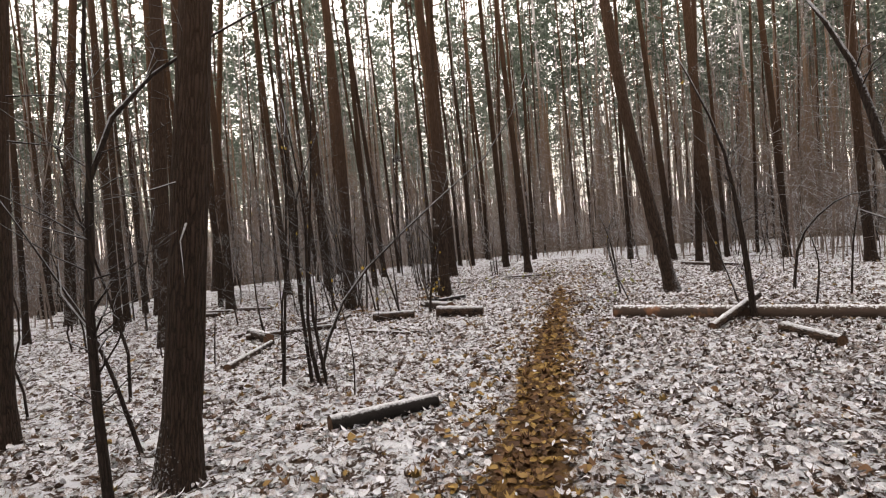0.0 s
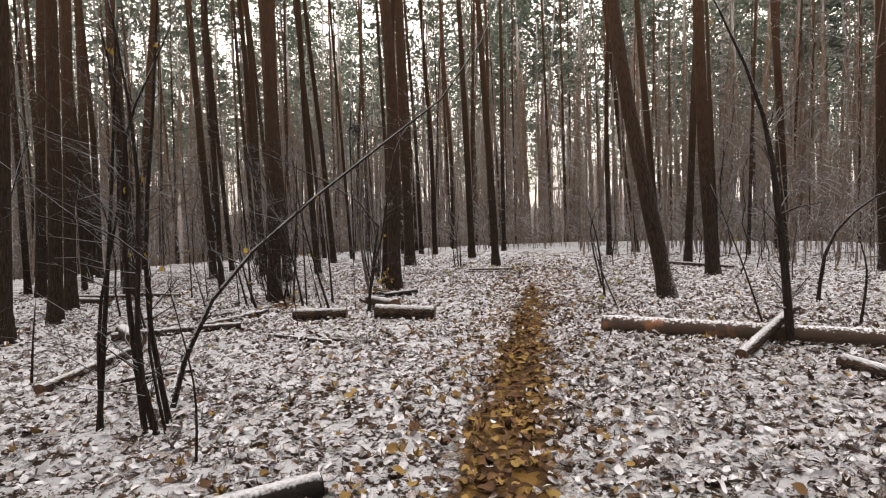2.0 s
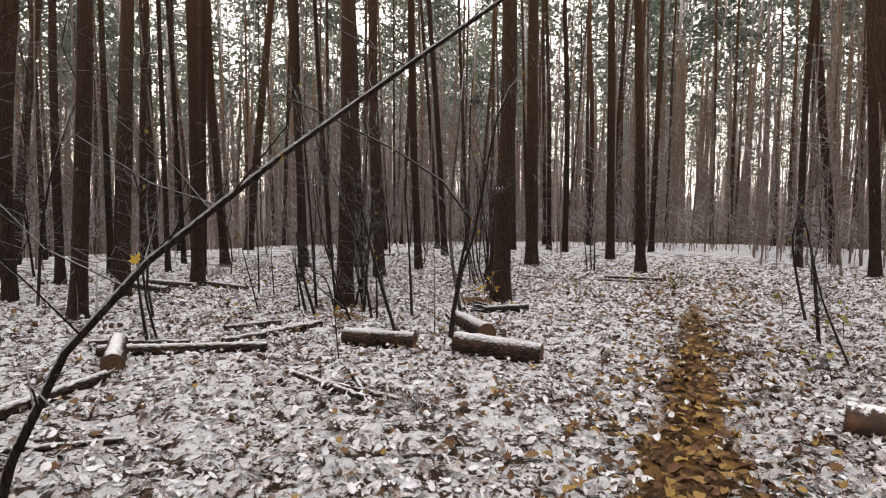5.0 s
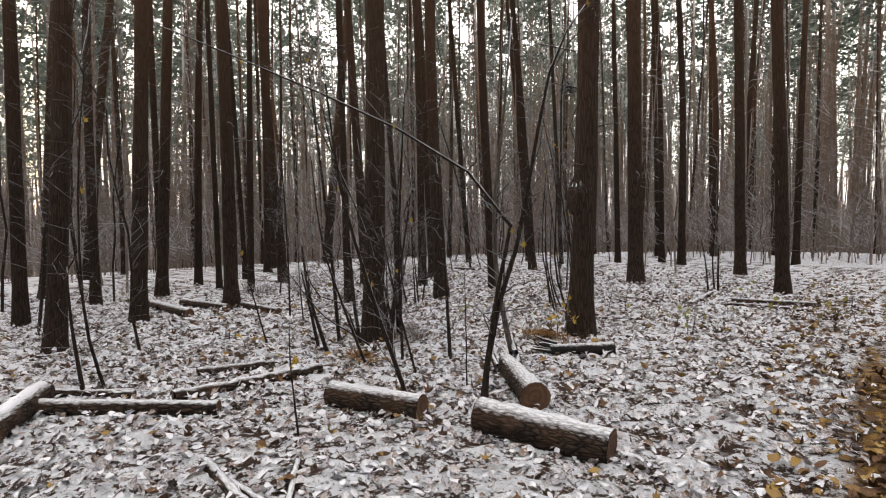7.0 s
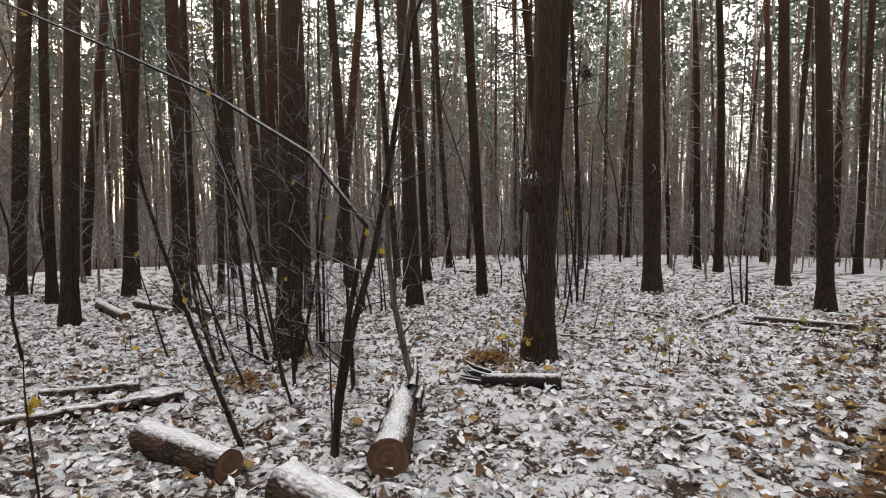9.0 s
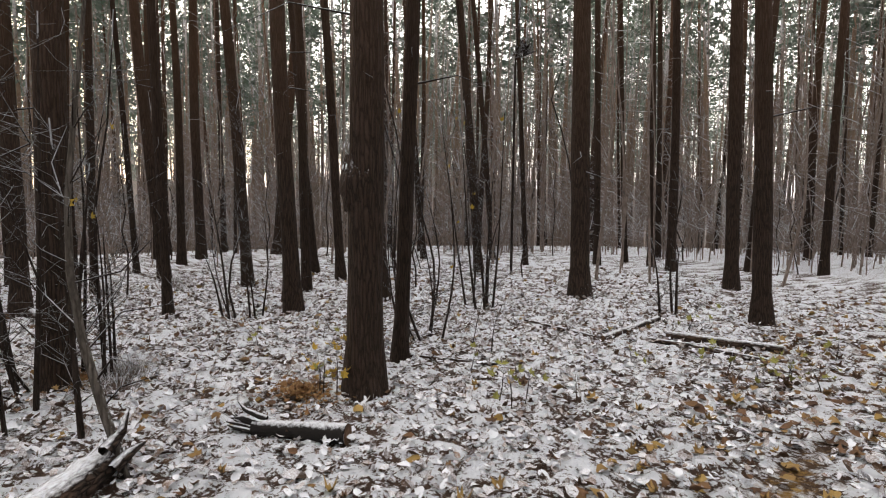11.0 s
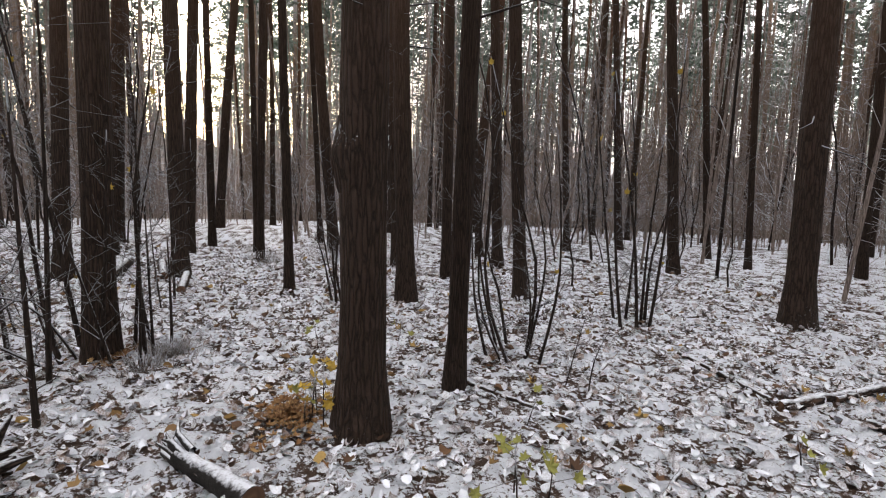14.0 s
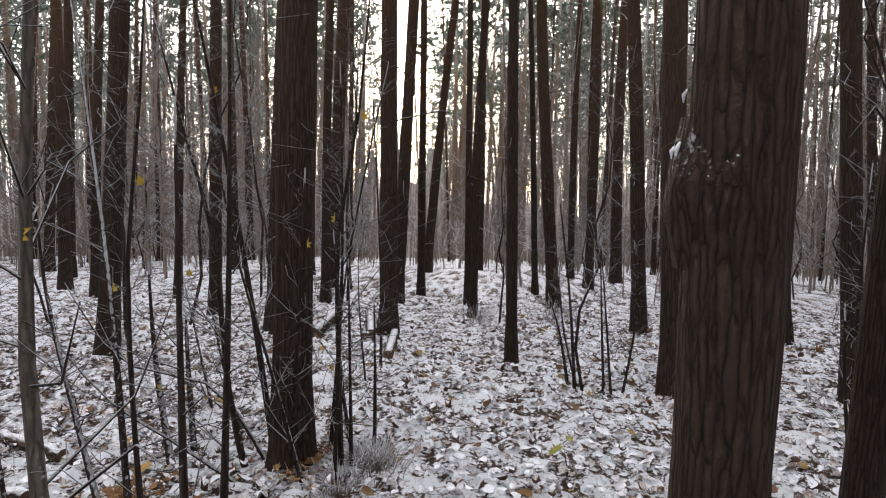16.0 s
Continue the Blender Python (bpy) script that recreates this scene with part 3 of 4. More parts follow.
sapling_at(-2.82, 10.32, 314, 2.8, 0.023, 6, [(0, 0, -0.05), (0.06, 0.09, 1.34), (0.11, 0.15, 2.82)], 0)
sapling_at(-3.38, 7.70, 315, 3.2, 0.016, 8, [(0, 0, -0.05), (-0.02, -0.13, 0.65), (-0.02, -0.12, 1.86), (0.0, 0.02, 3.24)], 2)
sapling_at(-1.23, 8.43, 316, 0.8, 0.008, 2, [(0, 0, -0.05), (-0.02, -0.04, 0.51), (-0.02, -0.04, 0.84)], 2)
sapling_at(-3.17, 9.76, 317, 1.2, 0.027, 3, [(0, 0, -0.05), (-0.09, -0.17, 0.64), (-0.13, -0.23, 1.24)], 1)
sapling_at(-1.38, 9.47, 318, 2.6, 0.021, 7, [(0, 0, -0.05), (-0.08, -0.29, 0.85), (-0.14, -0.52, 1.71), (-0.16, -0.63, 2.63)], 2, "leaning bare sapling with snow-lined bark")
sapling_at(-3.04, 13.80, 320, 3.1, 0.018, 7, [(0, 0, -0.05), (-0.07, -0.23, 0.7), (-0.07, -0.22, 1.95), (-0.16, -0.53, 3.12)], 1)
sapling_at(-3.01, 14.04, 321, 2.0, 0.016, 6, [(0, 0, -0.05), (0.05, 0.13, 0.81), (0.02, 0.05, 1.97)], 1)
sapling_at(-3.09, 13.76, 322, 1.7, 0.016, 4, [(0, 0, -0.05), (-0.07, -0.23, 0.59), (-0.06, -0.2, 1.71)], 0)
sapling_at(-4.06, 15.51, 323, 2.7, 0.023, 8, [(0, 0, -0.05), (-0.06, -0.1, 1.09), (-0.2, -0.36, 2.68)], 2)
sapling_at(-4.08, 15.66, 324, 3.0, 0.020, 7, [(0, 0, -0.05), (0.04, 0.07, 1.09), (0.07, 0.11, 3.0)], 2)
sapling_at(-2.50, 17.64, 325, 1.8, 0.020, 8, [(0, 0, -0.05), (-0.04, -0.03, 0.76), (0.06, 0.04, 1.81)], 0)
sapling_at(-2.31, 14.19, 326, 0.6, 0.007, 3, [(0, 0, -0.05), (0.01, 0.03, 0.27), (0.06, 0.13, 0.56)], 0)
sapling_at(-1.40, 10.78, 327, 3.2, 0.030, 6, [(0, 0, -0.05), (-0.04, -0.14, 0.55), (-0.07, -0.22, 1.05), (-0.08, -0.22, 1.57), (-0.06, -0.16, 2.11), (-0.05, -0.1, 2.6), (-0.04, -0.02, 3.3)], 2, "leaning pale sapling flecked with snow")
sapling_at(-3.38, 10.29, 328, 1.2, 0.014, 3, [(0, 0, -0.05), (0.13, -0.28, 0.48), (0.36, -0.74, 0.69), (0.48, -0.99, 1.16)], 0)
sapling_at(-3.66, 10.18, 329, 3.1, 0.024, 8, [(0, 0, -0.05), (0.07, -0.14, 1.16), (0.16, -0.34, 2.49), (0.22, -0.45, 3.14)], 2)
sapling_at(-3.55, 10.64, 330, 2.5, 0.018, 6, [(0, 0, -0.05), (-0.03, 0.07, 1.17), (-0.02, 0.06, 2.52)], 1)
sapling_at(-3.71, 10.73, 331, 2.6, 0.015, 6, [(0, 0, -0.05), (0.02, -0.07, 0.92), (-0.08, 0.22, 2.56)], 1)
sapling_at(-3.21, 13.76, 332, 1.9, 0.015, 6, [(0, 0, -0.05), (-0.06, -0.2, 0.82), (-0.06, -0.2, 1.88)], 0)
sapling_at(-3.22, 14.00, 333, 1.7, 0.015, 6, [(0, 0, -0.05), (0.04, 0.12, 0.85), (-0.02, -0.04, 1.68)], 0)
sapling_at(-4.34, 15.38, 334, 2.8, 0.018, 8, [(0, 0, -0.05), (-0.09, -0.16, 1.19), (-0.19, -0.35, 2.76)], 2)
sapling_at(-4.35, 15.52, 335, 2.9, 0.018, 8, [(0, 0, -0.05), (0.01, 0.02, 1.2), (-0.08, -0.15, 2.94)], 2)
sapling_at(-2.54, 14.10, 336, 0.6, 0.006, 4, [(0, 0, -0.05), (0.04, 0.08, 0.4), (0.06, 0.12, 0.59)], 0)
sapling_at(-5.45, 10.42, 337, 2.9, 0.017, 5, [(0, 0, -0.05), (0.0, -0.01, 1.0), (0.03, -0.1, 2.88)], 0)
sapling_at(0.05, 4.93, 338, 3.2, 0.025, 6, [(0, 0, -0.05), (-0.04, -0.05, 1.28), (-0.01, -0.01, 2.21), (-0.1, -0.13, 3.21)], 1)
sapling_at(0.05, 4.93, 339, 3.3, 0.021, 6, [(0, 0, -0.05), (-0.04, -0.05, 1.28), (-0.01, -0.01, 2.21), (0.11, 0.14, 2.72), (0.26, 0.34, 3.3)], 1)
sapling_at(0.26, 4.95, 340, 2.0, 0.013, 2, [(0, 0, -0.05), (-0.05, -0.07, 0.67), (-0.04, -0.05, 1.32), (-0.31, -0.38, 1.65), (-0.57, -0.7, 2.04)], 1, "drooping snow-lined twig of a sapling clump")
sapling_at(-0.28, 4.81, 341, 2.9, 0.018, 6, [(0, 0, -0.05), (0.02, 0.03, 0.89), (0.12, 0.18, 1.8), (0.13, 0.2, 2.87)], 1)
sapling_at(-2.14, 5.39, 342, 0.8, 0.015, 0, [(0, 0, -0.05), (0.02, 0.04, 0.45), (0.04, 0.08, 0.85)], 0)
sapling_at(6.79, 6.96, 343, 4.0, 0.094, 3, [(0, 0, -0.05), (-0.31, 0.09, 1.15), (-0.6, 0.18, 2.07), (-0.88, 0.26, 3.22), (-1.25, 0.36, 4.02)], 0, "dark leaning trunk beside the clearing")
sapling_at(5.75, 12.69, 344, 1.8, 0.033, 9, [(0, 0, -0.05), (0.16, -0.02, 1.03), (0.79, -0.12, 1.73), (1.43, -0.21, 1.83)], 0)
sapling_at(5.89, 10.80, 345, 1.3, 0.021, 8, [(0, 0, -0.05), (0.06, -0.01, 0.73), (-0.07, 0.01, 1.29)], 0)
sapling_at(6.56, 11.92, 346, 1.8, 0.023, 9, [(0, 0, -0.05), (0.06, -0.01, 0.97), (0.19, -0.04, 1.84)], 0)
sapling_at(2.45, 12.52, 347, 1.8, 0.025, 10, [(0, 0, -0.05), (-0.14, -0.02, 1.1), (-0.34, -0.05, 1.76)], 1)
sapling_at(2.80, 11.56, 348, 1.3, 0.017, 12, [(0, 0, -0.05), (-0.3, -0.02, 0.69), (-0.43, -0.03, 1.28)], 0)
sapling_at(2.19, 14.02, 349, 1.9, 0.022, 12, [(0, 0, -0.05), (-0.23, -0.02, 1.17), (0.01, 0.0, 1.85)], 3)
sapling_at(-3.38, 9.77, 350, 0.9, 0.024, 3, [(0, 0, -0.05), (-0.08, -0.09, 0.55), (-0.14, -0.14, 0.91)], 0)
sapling_at(-2.13, 10.58, 351, 2.1, 0.024, 5, [(0, 0, -0.05), (-0.03, -0.03, 0.82), (-0.1, -0.08, 2.07)], 0)
sapling_at(-3.21, 10.51, 352, 1.8, 0.022, 4, [(0, 0, -0.05), (0.15, 0.13, 0.86), (0.26, 0.23, 1.82)], 1)
sapling_at(-3.23, 7.52, 353, 1.1, 0.021, 4, [(0, 0, -0.05), (-0.04, -0.06, 0.58), (-0.05, -0.07, 1.07)], 0)
sapling_at(-4.07, 9.47, 354, 1.0, 0.013, 4, [(0, 0, -0.05), (-0.02, -0.14, 0.53), (-0.04, -0.27, 1.04)], 1)
sapling_at(-2.54, 9.83, 355, 2.2, 0.017, 6, [(0, 0, -0.05), (-0.06, -0.24, 0.63), (-0.11, -0.42, 1.26), (-0.14, -0.51, 2.22)], 0)
sapling_at(-1.94, 9.99, 356, 1.4, 0.013, 5, [(0, 0, -0.05), (-0.06, -0.18, 0.7), (-0.11, -0.31, 1.37)], 0)
sapling_at(-1.28, 10.01, 357, 1.1, 0.007, 4, [(0, 0, -0.05), (-0.0, -0.01, 0.64), (-0.01, -0.02, 1.13)], 0)
sapling_at(-5.25, 12.29, 358, 1.8, 0.019, 6, [(0, 0, -0.05), (-0.03, -0.07, 0.83), (-0.1, -0.2, 1.81)], 0)
sapling_at(-4.24, 15.69, 359, 1.4, 0.021, 6, [(0, 0, -0.05), (0.02, 0.02, 0.75), (0.15, 0.13, 1.4)], 0)
sapling_at(-2.48, 17.33, 360, 1.1, 0.020, 8, [(0, 0, -0.05), (-0.05, -0.03, 0.53), (-0.14, -0.07, 1.06)], 0)
sapling_at(-5.33, 12.24, 361, 0.8, 0.018, 5, [(0, 0, -0.05), (-0.01, -0.1, 0.49), (-0.01, -0.21, 0.83)], 0)
sapling_at(-5.19, 12.54, 362, 1.4, 0.015, 5, [(0, 0, -0.05), (-0.0, -0.04, 0.56), (-0.01, -0.08, 1.37)], 0)
sapling_at(-3.12, 13.96, 363, 1.3, 0.015, 6, [(0, 0, -0.05), (0.01, 0.02, 0.5), (-0.05, -0.11, 1.3)], 0)
sapling_at(-3.16, 13.64, 364, 1.2, 0.017, 5, [(0, 0, -0.05), (-0.05, -0.13, 0.52), (-0.06, -0.18, 1.19)], 0)
sapling_at(-3.95, 15.27, 365, 2.4, 0.021, 8, [(0, 0, -0.05), (-0.06, -0.11, 0.93), (-0.12, -0.2, 2.44)], 0)
sapling_at(-4.14, 15.59, 366, 2.1, 0.020, 8, [(0, 0, -0.05), (0.01, 0.01, 0.9), (0.05, 0.07, 2.06)], 0)
sapling_at(-2.42, 17.61, 367, 0.9, 0.024, 6, [(0, 0, -0.05), (-0.01, -0.01, 0.6), (0.0, 0.0, 0.88)], 0)
sapling_at(-3.69, 10.90, 368, 1.0, 0.016, 3, [(0, 0, -0.05), (0.0, -0.0, 0.56), (0.0, -0.01, 1.03)], 0)
sapling_at(-3.72, 9.92, 369, 1.0, 0.013, 4, [(0, 0, -0.05), (0.07, -0.11, 0.53), (0.11, -0.17, 1.03)], 0)
sapling_at(-3.37, 10.85, 370, 1.3, 0.014, 4, [(0, 0, -0.05), (0.01, -0.01, 0.8), (0.01, -0.02, 1.31)], 0)
sapling_at(-3.25, 10.78, 371, 1.5, 0.014, 4, [(0, 0, -0.05), (-0.01, 0.03, 0.76), (-0.0, 0.0, 1.48)], 0)
sapling_at(-5.01, 10.41, 372, 1.2, 0.011, 5, [(0, 0, -0.05), (0.02, -0.06, 0.67), (0.03, -0.07, 1.22)], 0)
sapling_at(-5.31, 12.32, 373, 1.1, 0.013, 5, [(0, 0, -0.05), (-0.01, -0.14, 0.5), (-0.01, -0.21, 1.05)], 0)
sapling_at(-5.18, 12.60, 374, 1.4, 0.014, 7, [(0, 0, -0.05), (-0.01, -0.07, 0.68), (-0.01, -0.14, 1.35)], 0)
sapling_at(-5.20, 12.69, 375, 1.4, 0.014, 7, [(0, 0, -0.05), (0.01, 0.09, 0.68), (0.01, 0.05, 1.35)], 0)
sapling_at(-3.24, 10.22, 376, 2.9, 0.024, 6, [(0, 0, -0.05), (0.02, -0.1, 0.48), (0.03, -0.19, 1.45), (0.06, -0.33, 2.01), (0.09, -0.55, 2.9)], 1)
sapling_at(-2.40, 10.17, 377, 3.0, 0.016, 6, [(0, 0, -0.05), (0.01, -0.03, 0.58), (0.01, -0.04, 1.35), (-0.01, 0.03, 2.08), (-0.01, 0.1, 3.0)], 2)
sapling_at(-3.14, 10.64, 378, 2.3, 0.015, 5, [(0, 0, -0.05), (0.03, -0.18, 0.65), (0.07, -0.37, 1.35), (0.09, -0.55, 2.3)], 0)
sapling_at(-3.33, 10.80, 379, 3.1, 0.019, 6, [(0, 0, -0.05), (0.0, -0.02, 0.68), (0.0, -0.02, 1.45), (-0.02, 0.1, 2.18), (-0.03, 0.18, 3.1)], 1)
sapling_at(-3.06, 10.33, 380, 1.2, 0.015, 2, [(0, 0, -0.05), (0.07, -0.41, 0.23), (0.15, -0.8, 0.5), (0.22, -1.2, 0.99)], 0, "low arched twig lined with snow")
sapling_at(-3.44, 13.89, 381, 2.4, 0.016, 6, [(0, 0, -0.05), (0.0, -0.11, 0.54), (0.01, -0.23, 0.91), (0.01, -0.19, 1.66), (0.0, -0.1, 2.4)], 1)
sapling_at(-3.15, 13.96, 382, 2.5, 0.018, 6, [(0, 0, -0.05), (0.0, 0.07, 0.45), (0.0, 0.05, 0.92), (0.0, -0.09, 1.34), (0.01, -0.23, 1.87), (0.0, -0.4, 2.5)], 1)

r = random.Random(9)
BUSH = [make_sapling(200 + i, h, 0.008 + 0.0028 * h, 9 + int(2.5 * h)) for i, h in enumerate((1.2, 2.0, 2.8, 3.6, 4.6, 5.6, 3.2, 2.4))]
first = set()
count = tries = 0
while count < 290 and tries < 9000:
    tries += 1
    d, a = 25 * math.sqrt(r.random()), r.uniform(0, 2 * math.pi)
    x, y = -2 + d * math.cos(a), 11 + d * math.sin(a)
    if not clear_of_path(x, y, 1.3) or min(math.hypot(x - a, y - b) for a, b in ((4.6, -0.4), (4.1, 1.4), (3.3, 3.3), (2.6, 5.5), (2.0, 7.3), (2.4, 9.4), (2.1, 11.7), (1.0, 12.4), (-0.2, 12.1))) < 4.6:
        continue
    if -4.5 < x < 1 and 6 < y < 16:
        continue
    if x < -4 and abs(y - 10.9 - (x + 6) * 0.14) < 0.7:
        continue
    k = r.randrange(8)
    s = r.uniform(0.8, 1.25)
    m = lean_matrix(x, y, ground_z(x, y), r.gauss(0, 0.05), r.gauss(0, 0.05), r.uniform(0, 6.28), s, s)
    if k not in first:
        first.add(k)
        BUSH[k].matrix_basis = m
    else:
        copy_thing(BUSH[k], m @ Matrix.Diagonal([1 / c for c in BUSH[k].scale] + [1]))
    count += 1

brush = Build()
# slim young stems standing thickly between the pines
poles = Build()
for i in range(2300):
    d, a = 8 + 38 * r.random() ** 0.8, r.uniform(0, 2 * math.pi)
    x, y = -2 + d * math.cos(a), 11 + d * math.sin(a)
    if (0 < y < 24 and not clear_of_path(x, y, 1.3)) or min(math.hypot(x - p, y - q) for p, q in WALK_LINE) < 7.5:
        continue
    if (x < -4 and abs(y - 10.9 - (x + 6) * 0.14) < 0.8) or (-6 < x < 1 and 5 < y < 17):
        continue
    gz, h, rad = ground_z(x, y), r.uniform(5, 13), r.uniform(0.010, 0.034)
    lx, ly, bx, by = r.gauss(0, 0.05), r.gauss(0, 0.05), r.gauss(0, 0.12), r.gauss(0, 0.12)
    pts = [Vector((x + lx * h * u + bx * math.sin(u * 5), y + ly * h * u + by * math.sin(u * 4), gz - 0.1 + h * u)) for u in (0, 0.25, 0.5, 0.75, 1)]
    poles.tube(pts, [rad * k for k in (1, 0.85, 0.65, 0.4, 0.15)], 5, cap=False)
    for _ in range(22):
        k = r.randint(0, 3)
        p = pts[k].lerp(pts[k + 1], r.random())
        way = Vector((r.gauss(0, 1), r.gauss(0, 1), 0)).normalized() * r.uniform(0.25, 1.1)
        q = p + way + Vector((0, 0, r.uniform(-0.15, 0.6)))
        poles.tube([p, p.lerp(q, 0.5) + Vector((0, 0, 0.06)), q], (0.006, 0.004, 0.0018), 3, cap=False)
tagged(new("young_stems", poles.mesh("young_stems", FROST_HAZE_TWIG)), "thicket of slim hazy-grey young stems with frosted twigs", "undergrowth", kind="stuff")

CLEAR = ((4.6, -0.4), (4.1, 1.4), (3.3, 3.3), (2.4, 9.4), (-0.2, 12.1))
for i in range(8500):
    d, a = 13 + 50 * r.random() ** 1.3, r.uniform(0, 2 * math.pi)
    x, y = -2 + d * math.cos(a), 11 + d * math.sin(a)
    if (0 < y < 25 and not clear_of_path(x, y, 1.2)) or min(math.hypot(x - a, y - b) for a, b in CLEAR) < 8:
        continue
    gz = ground_z(x, y)
    h, rad = 1.0 + 10 * r.random() ** 2.2, r.uniform(0.006, 0.024)
    lx, ly = r.gauss(0, 0.07), r.gauss(0, 0.07)
    top = Vector((x + lx * h, y + ly * h, gz + h))
    mid = Vector((x + lx * h * 0.4 + r.gauss(0, 0.05), y + ly * h * 0.4, gz + h * 0.5))
    brush.tube([(x, y, gz - 0.1), mid, top], (rad, rad * 0.7, rad * 0.25), 3, cap=False)
    for _ in range(7):
        p = mid.lerp(top, r.uniform(-0.6, 1))
        brush.tube([p, p + Vector((r.gauss(0, 0.45), r.gauss(0, 0.45), r.uniform(0.1, 0.8)))], (0.009, 0.003), 3, cap=False)
tagged(new("brushwood", brush.mesh("brushwood", FROST_HAZE_TWIG)), "tangle of thin bare undergrowth stems among distant trunks", "undergrowth", kind="stuff")


# ---- logs and sticks ----
def log(x0, y0, x1, y1, diameter, name="log", label="", bark=None, lift=0.0, lift_end=None, snow=False, broken=False, taper=0.9, seed=1):
    rad = diameter / 2
    z0 = ground_z(x0, y0) + rad * 0.80 + lift
    z1 = ground_z(x1, y1) + rad * 0.80 * taper + (lift if lift_end is None else lift_end)
    a, e = Vector((x0, y0, z0)), Vector((x1, y1, z1))
    way = e - a
    ln = way.length
    turn = Vector((1, 0, 0)).rotation_difference(way.normalized()).to_matrix().to_4x4()
    thing = tagged(new(name), label or "cut pine log dusted with snow on the leaf litter", "log" if diameter > 0.09 else "stick")
    thing.matrix_basis = Matrix.Translation(a) @ turn
    n = max(5, min(24, int(ln / max(0.06, rad * 0.6))))
    r = random.Random(seed * 31 + int(ln * 100))
    bend = [0.0 if i in (0, n - 1) else (0.10 if diameter > 0.1 else 0.5) * rad * noise.noise(Vector((i * 0.8, seed, 0))) * 2 for i in range(n)]
    pts = [Vector((ln * i / (n - 1), bend[i], bend[i] * 0.3)) for i in range(n)]
    rads = [rad * (1 - (1 - taper) * i / (n - 1)) * (1 + 0.05 * noise.noise(Vector((i, seed, 4)))) for i in range(n)]
    sides = 16 if diameter > 0.09 else 8
    b = Build()
    b.tube(pts, rads, sides, cap=False, rough=0.10, phase=seed)
    part("bark", b.mesh("bark", bark or LOG_BARK), thing)
    for side, i in ((-1, 0), (1, n - 1)):
        if broken and side == 1:
            for j in range(9):
                s = Build()
                q = Vector((0, r.gauss(0, 0.45) * rad, r.gauss(0, 0.45) * rad))
                s.tube([pts[i] + q - Vector((0.08, 0, 0)), pts[i] + q * 1.2 + Vector((r.uniform(0.05, 0.12), 0, 0.04)), pts[i] + q * 1.6 + Vector((r.uniform(0.10, 0.2), r.gauss(0, 0.04), r.uniform(0.02, 0.10)))], (rad * 0.34, rad * 0.24, rad * 0.07), 6)
                part("splinter", s.mesh("splinter", bark or LOG_BARK), thing, "jagged broken wood")
            continue
        c = Build()
        c.v.append(pts[i] + Vector((side * 0.004, 0, 0)))
        for s in range(sides):
            t = 2 * math.pi * s / sides
            c.v.append(pts[i] + Vector((side * 0.003, math.cos(t) * rads[i] * 0.99, math.sin(t) * rads[i] * 0.99)))
        for s in range(sides):
            p, q = 1 + s, 1 + (s + 1) % sides
            c.f.append((0, p, q) if side > 0 else (0, q, p))
        part("cut_end", c.mesh("cut_end", CUT, False), thing, "sawn end showing rings")
    if snow:
        s = Build()
        up = turn.to_3x3().inverted() @ Vector((0, 0, 1))
        base = math.atan2(up.z, up.y)
        rows = n * 2
        cols = 7
        for i in range(rows):
            u = i / (rows - 1) * (n - 1)
            k = min(int(u), n - 2)
            p, rr = pts[k].lerp(pts[k + 1], u - k), rads[k] + (rads[k + 1] - rads[k]) * (u - k)
            for j in range(cols):
                v = (j / (cols - 1) * 2 - 1)
                wide = 0.55 + 0.32 * noise.noise(Vector((i * 0.12, seed * 3, 0.5 * (v > 0))))
                t = base + v * wide
                thick = 0.003 + (0.006 + 0.03 * rr) * (1 - v * v) * (0.8 + 0.4 * noise.noise(Vector((i * 0.5, j * 0.7, seed)))) - (0.03 * rr + 0.006 if abs(v) > 0.99 or i in (0, rows - 1) else 0)
                s.v.append(p + Vector((0, math.cos(t), math.sin(t))) * (rr * 1.04 + thick))
        for i in range(rows - 1):
            for j in range(cols - 1):
                q = i * cols + j
                s.f.append((q, q + 1, q + cols + 1, q + cols))
        part("snow_cap", s.mesh("snow_cap", SNOW_MAT), thing, "thin cap of powdery snow")
    return thing


log(1.26, 3.71, 1.89, 4.62, 0.17, label='charred dark log dusted with snow', seed=2, bark=LOG_CHARRED)
log(-1.72, 8.96, -0.97, 9.27, 0.21, label='short cut log with pale sawn ends under a dusting of snow', seed=3)
log(-0.55, 9.44, 0.32, 9.70, 0.25, label='thick cut log with rough bark and snow along its top', seed=4)
log(-0.54, 10.02, -1.42, 10.66, 0.24, broken=True, label='thick log with a sawn end and a jagged broken end', seed=5, taper=0.8)
log(-1.11, 12.00, -1.60, 11.54, 0.14, broken=True, taper=0.75, label='dark rotten log dusted with snow at the foot of a pine', seed=6, bark=LOG_CHARRED)
log(2.81, 9.62, 7.18, 9.50, 0.25, label='long fallen pine log with reddish bare patches', bark=LOG_PEELED, snow=False, seed=7)
log(4.36, 8.46, 5.01, 10.01, 0.13, lift=0.0, lift_end=0.26, label='grey log leaning across a longer fallen log', seed=8)
log(5.23, 8.44, 5.77, 7.64, 0.17, label='short cut log lying in snowy leaves', seed=9)
log(-1.66, 5.19, -2.29, 6.72, 0.12, label='fallen branch coated in snow', seed=10)
log(-3.16, 7.00, -2.08, 8.20, 0.12, name='fallen_branch', label='fallen branch coated in snow', seed=11)
log(-3.22, 8.41, -3.06, 9.08, 0.09, name='fallen_branch', label='thin fallen branch coated in snow', seed=12)
log(-2.61, 8.03, -2.57, 9.33, 0.1, name='fallen_branch', label='fallen branch coated in snow', seed=13)
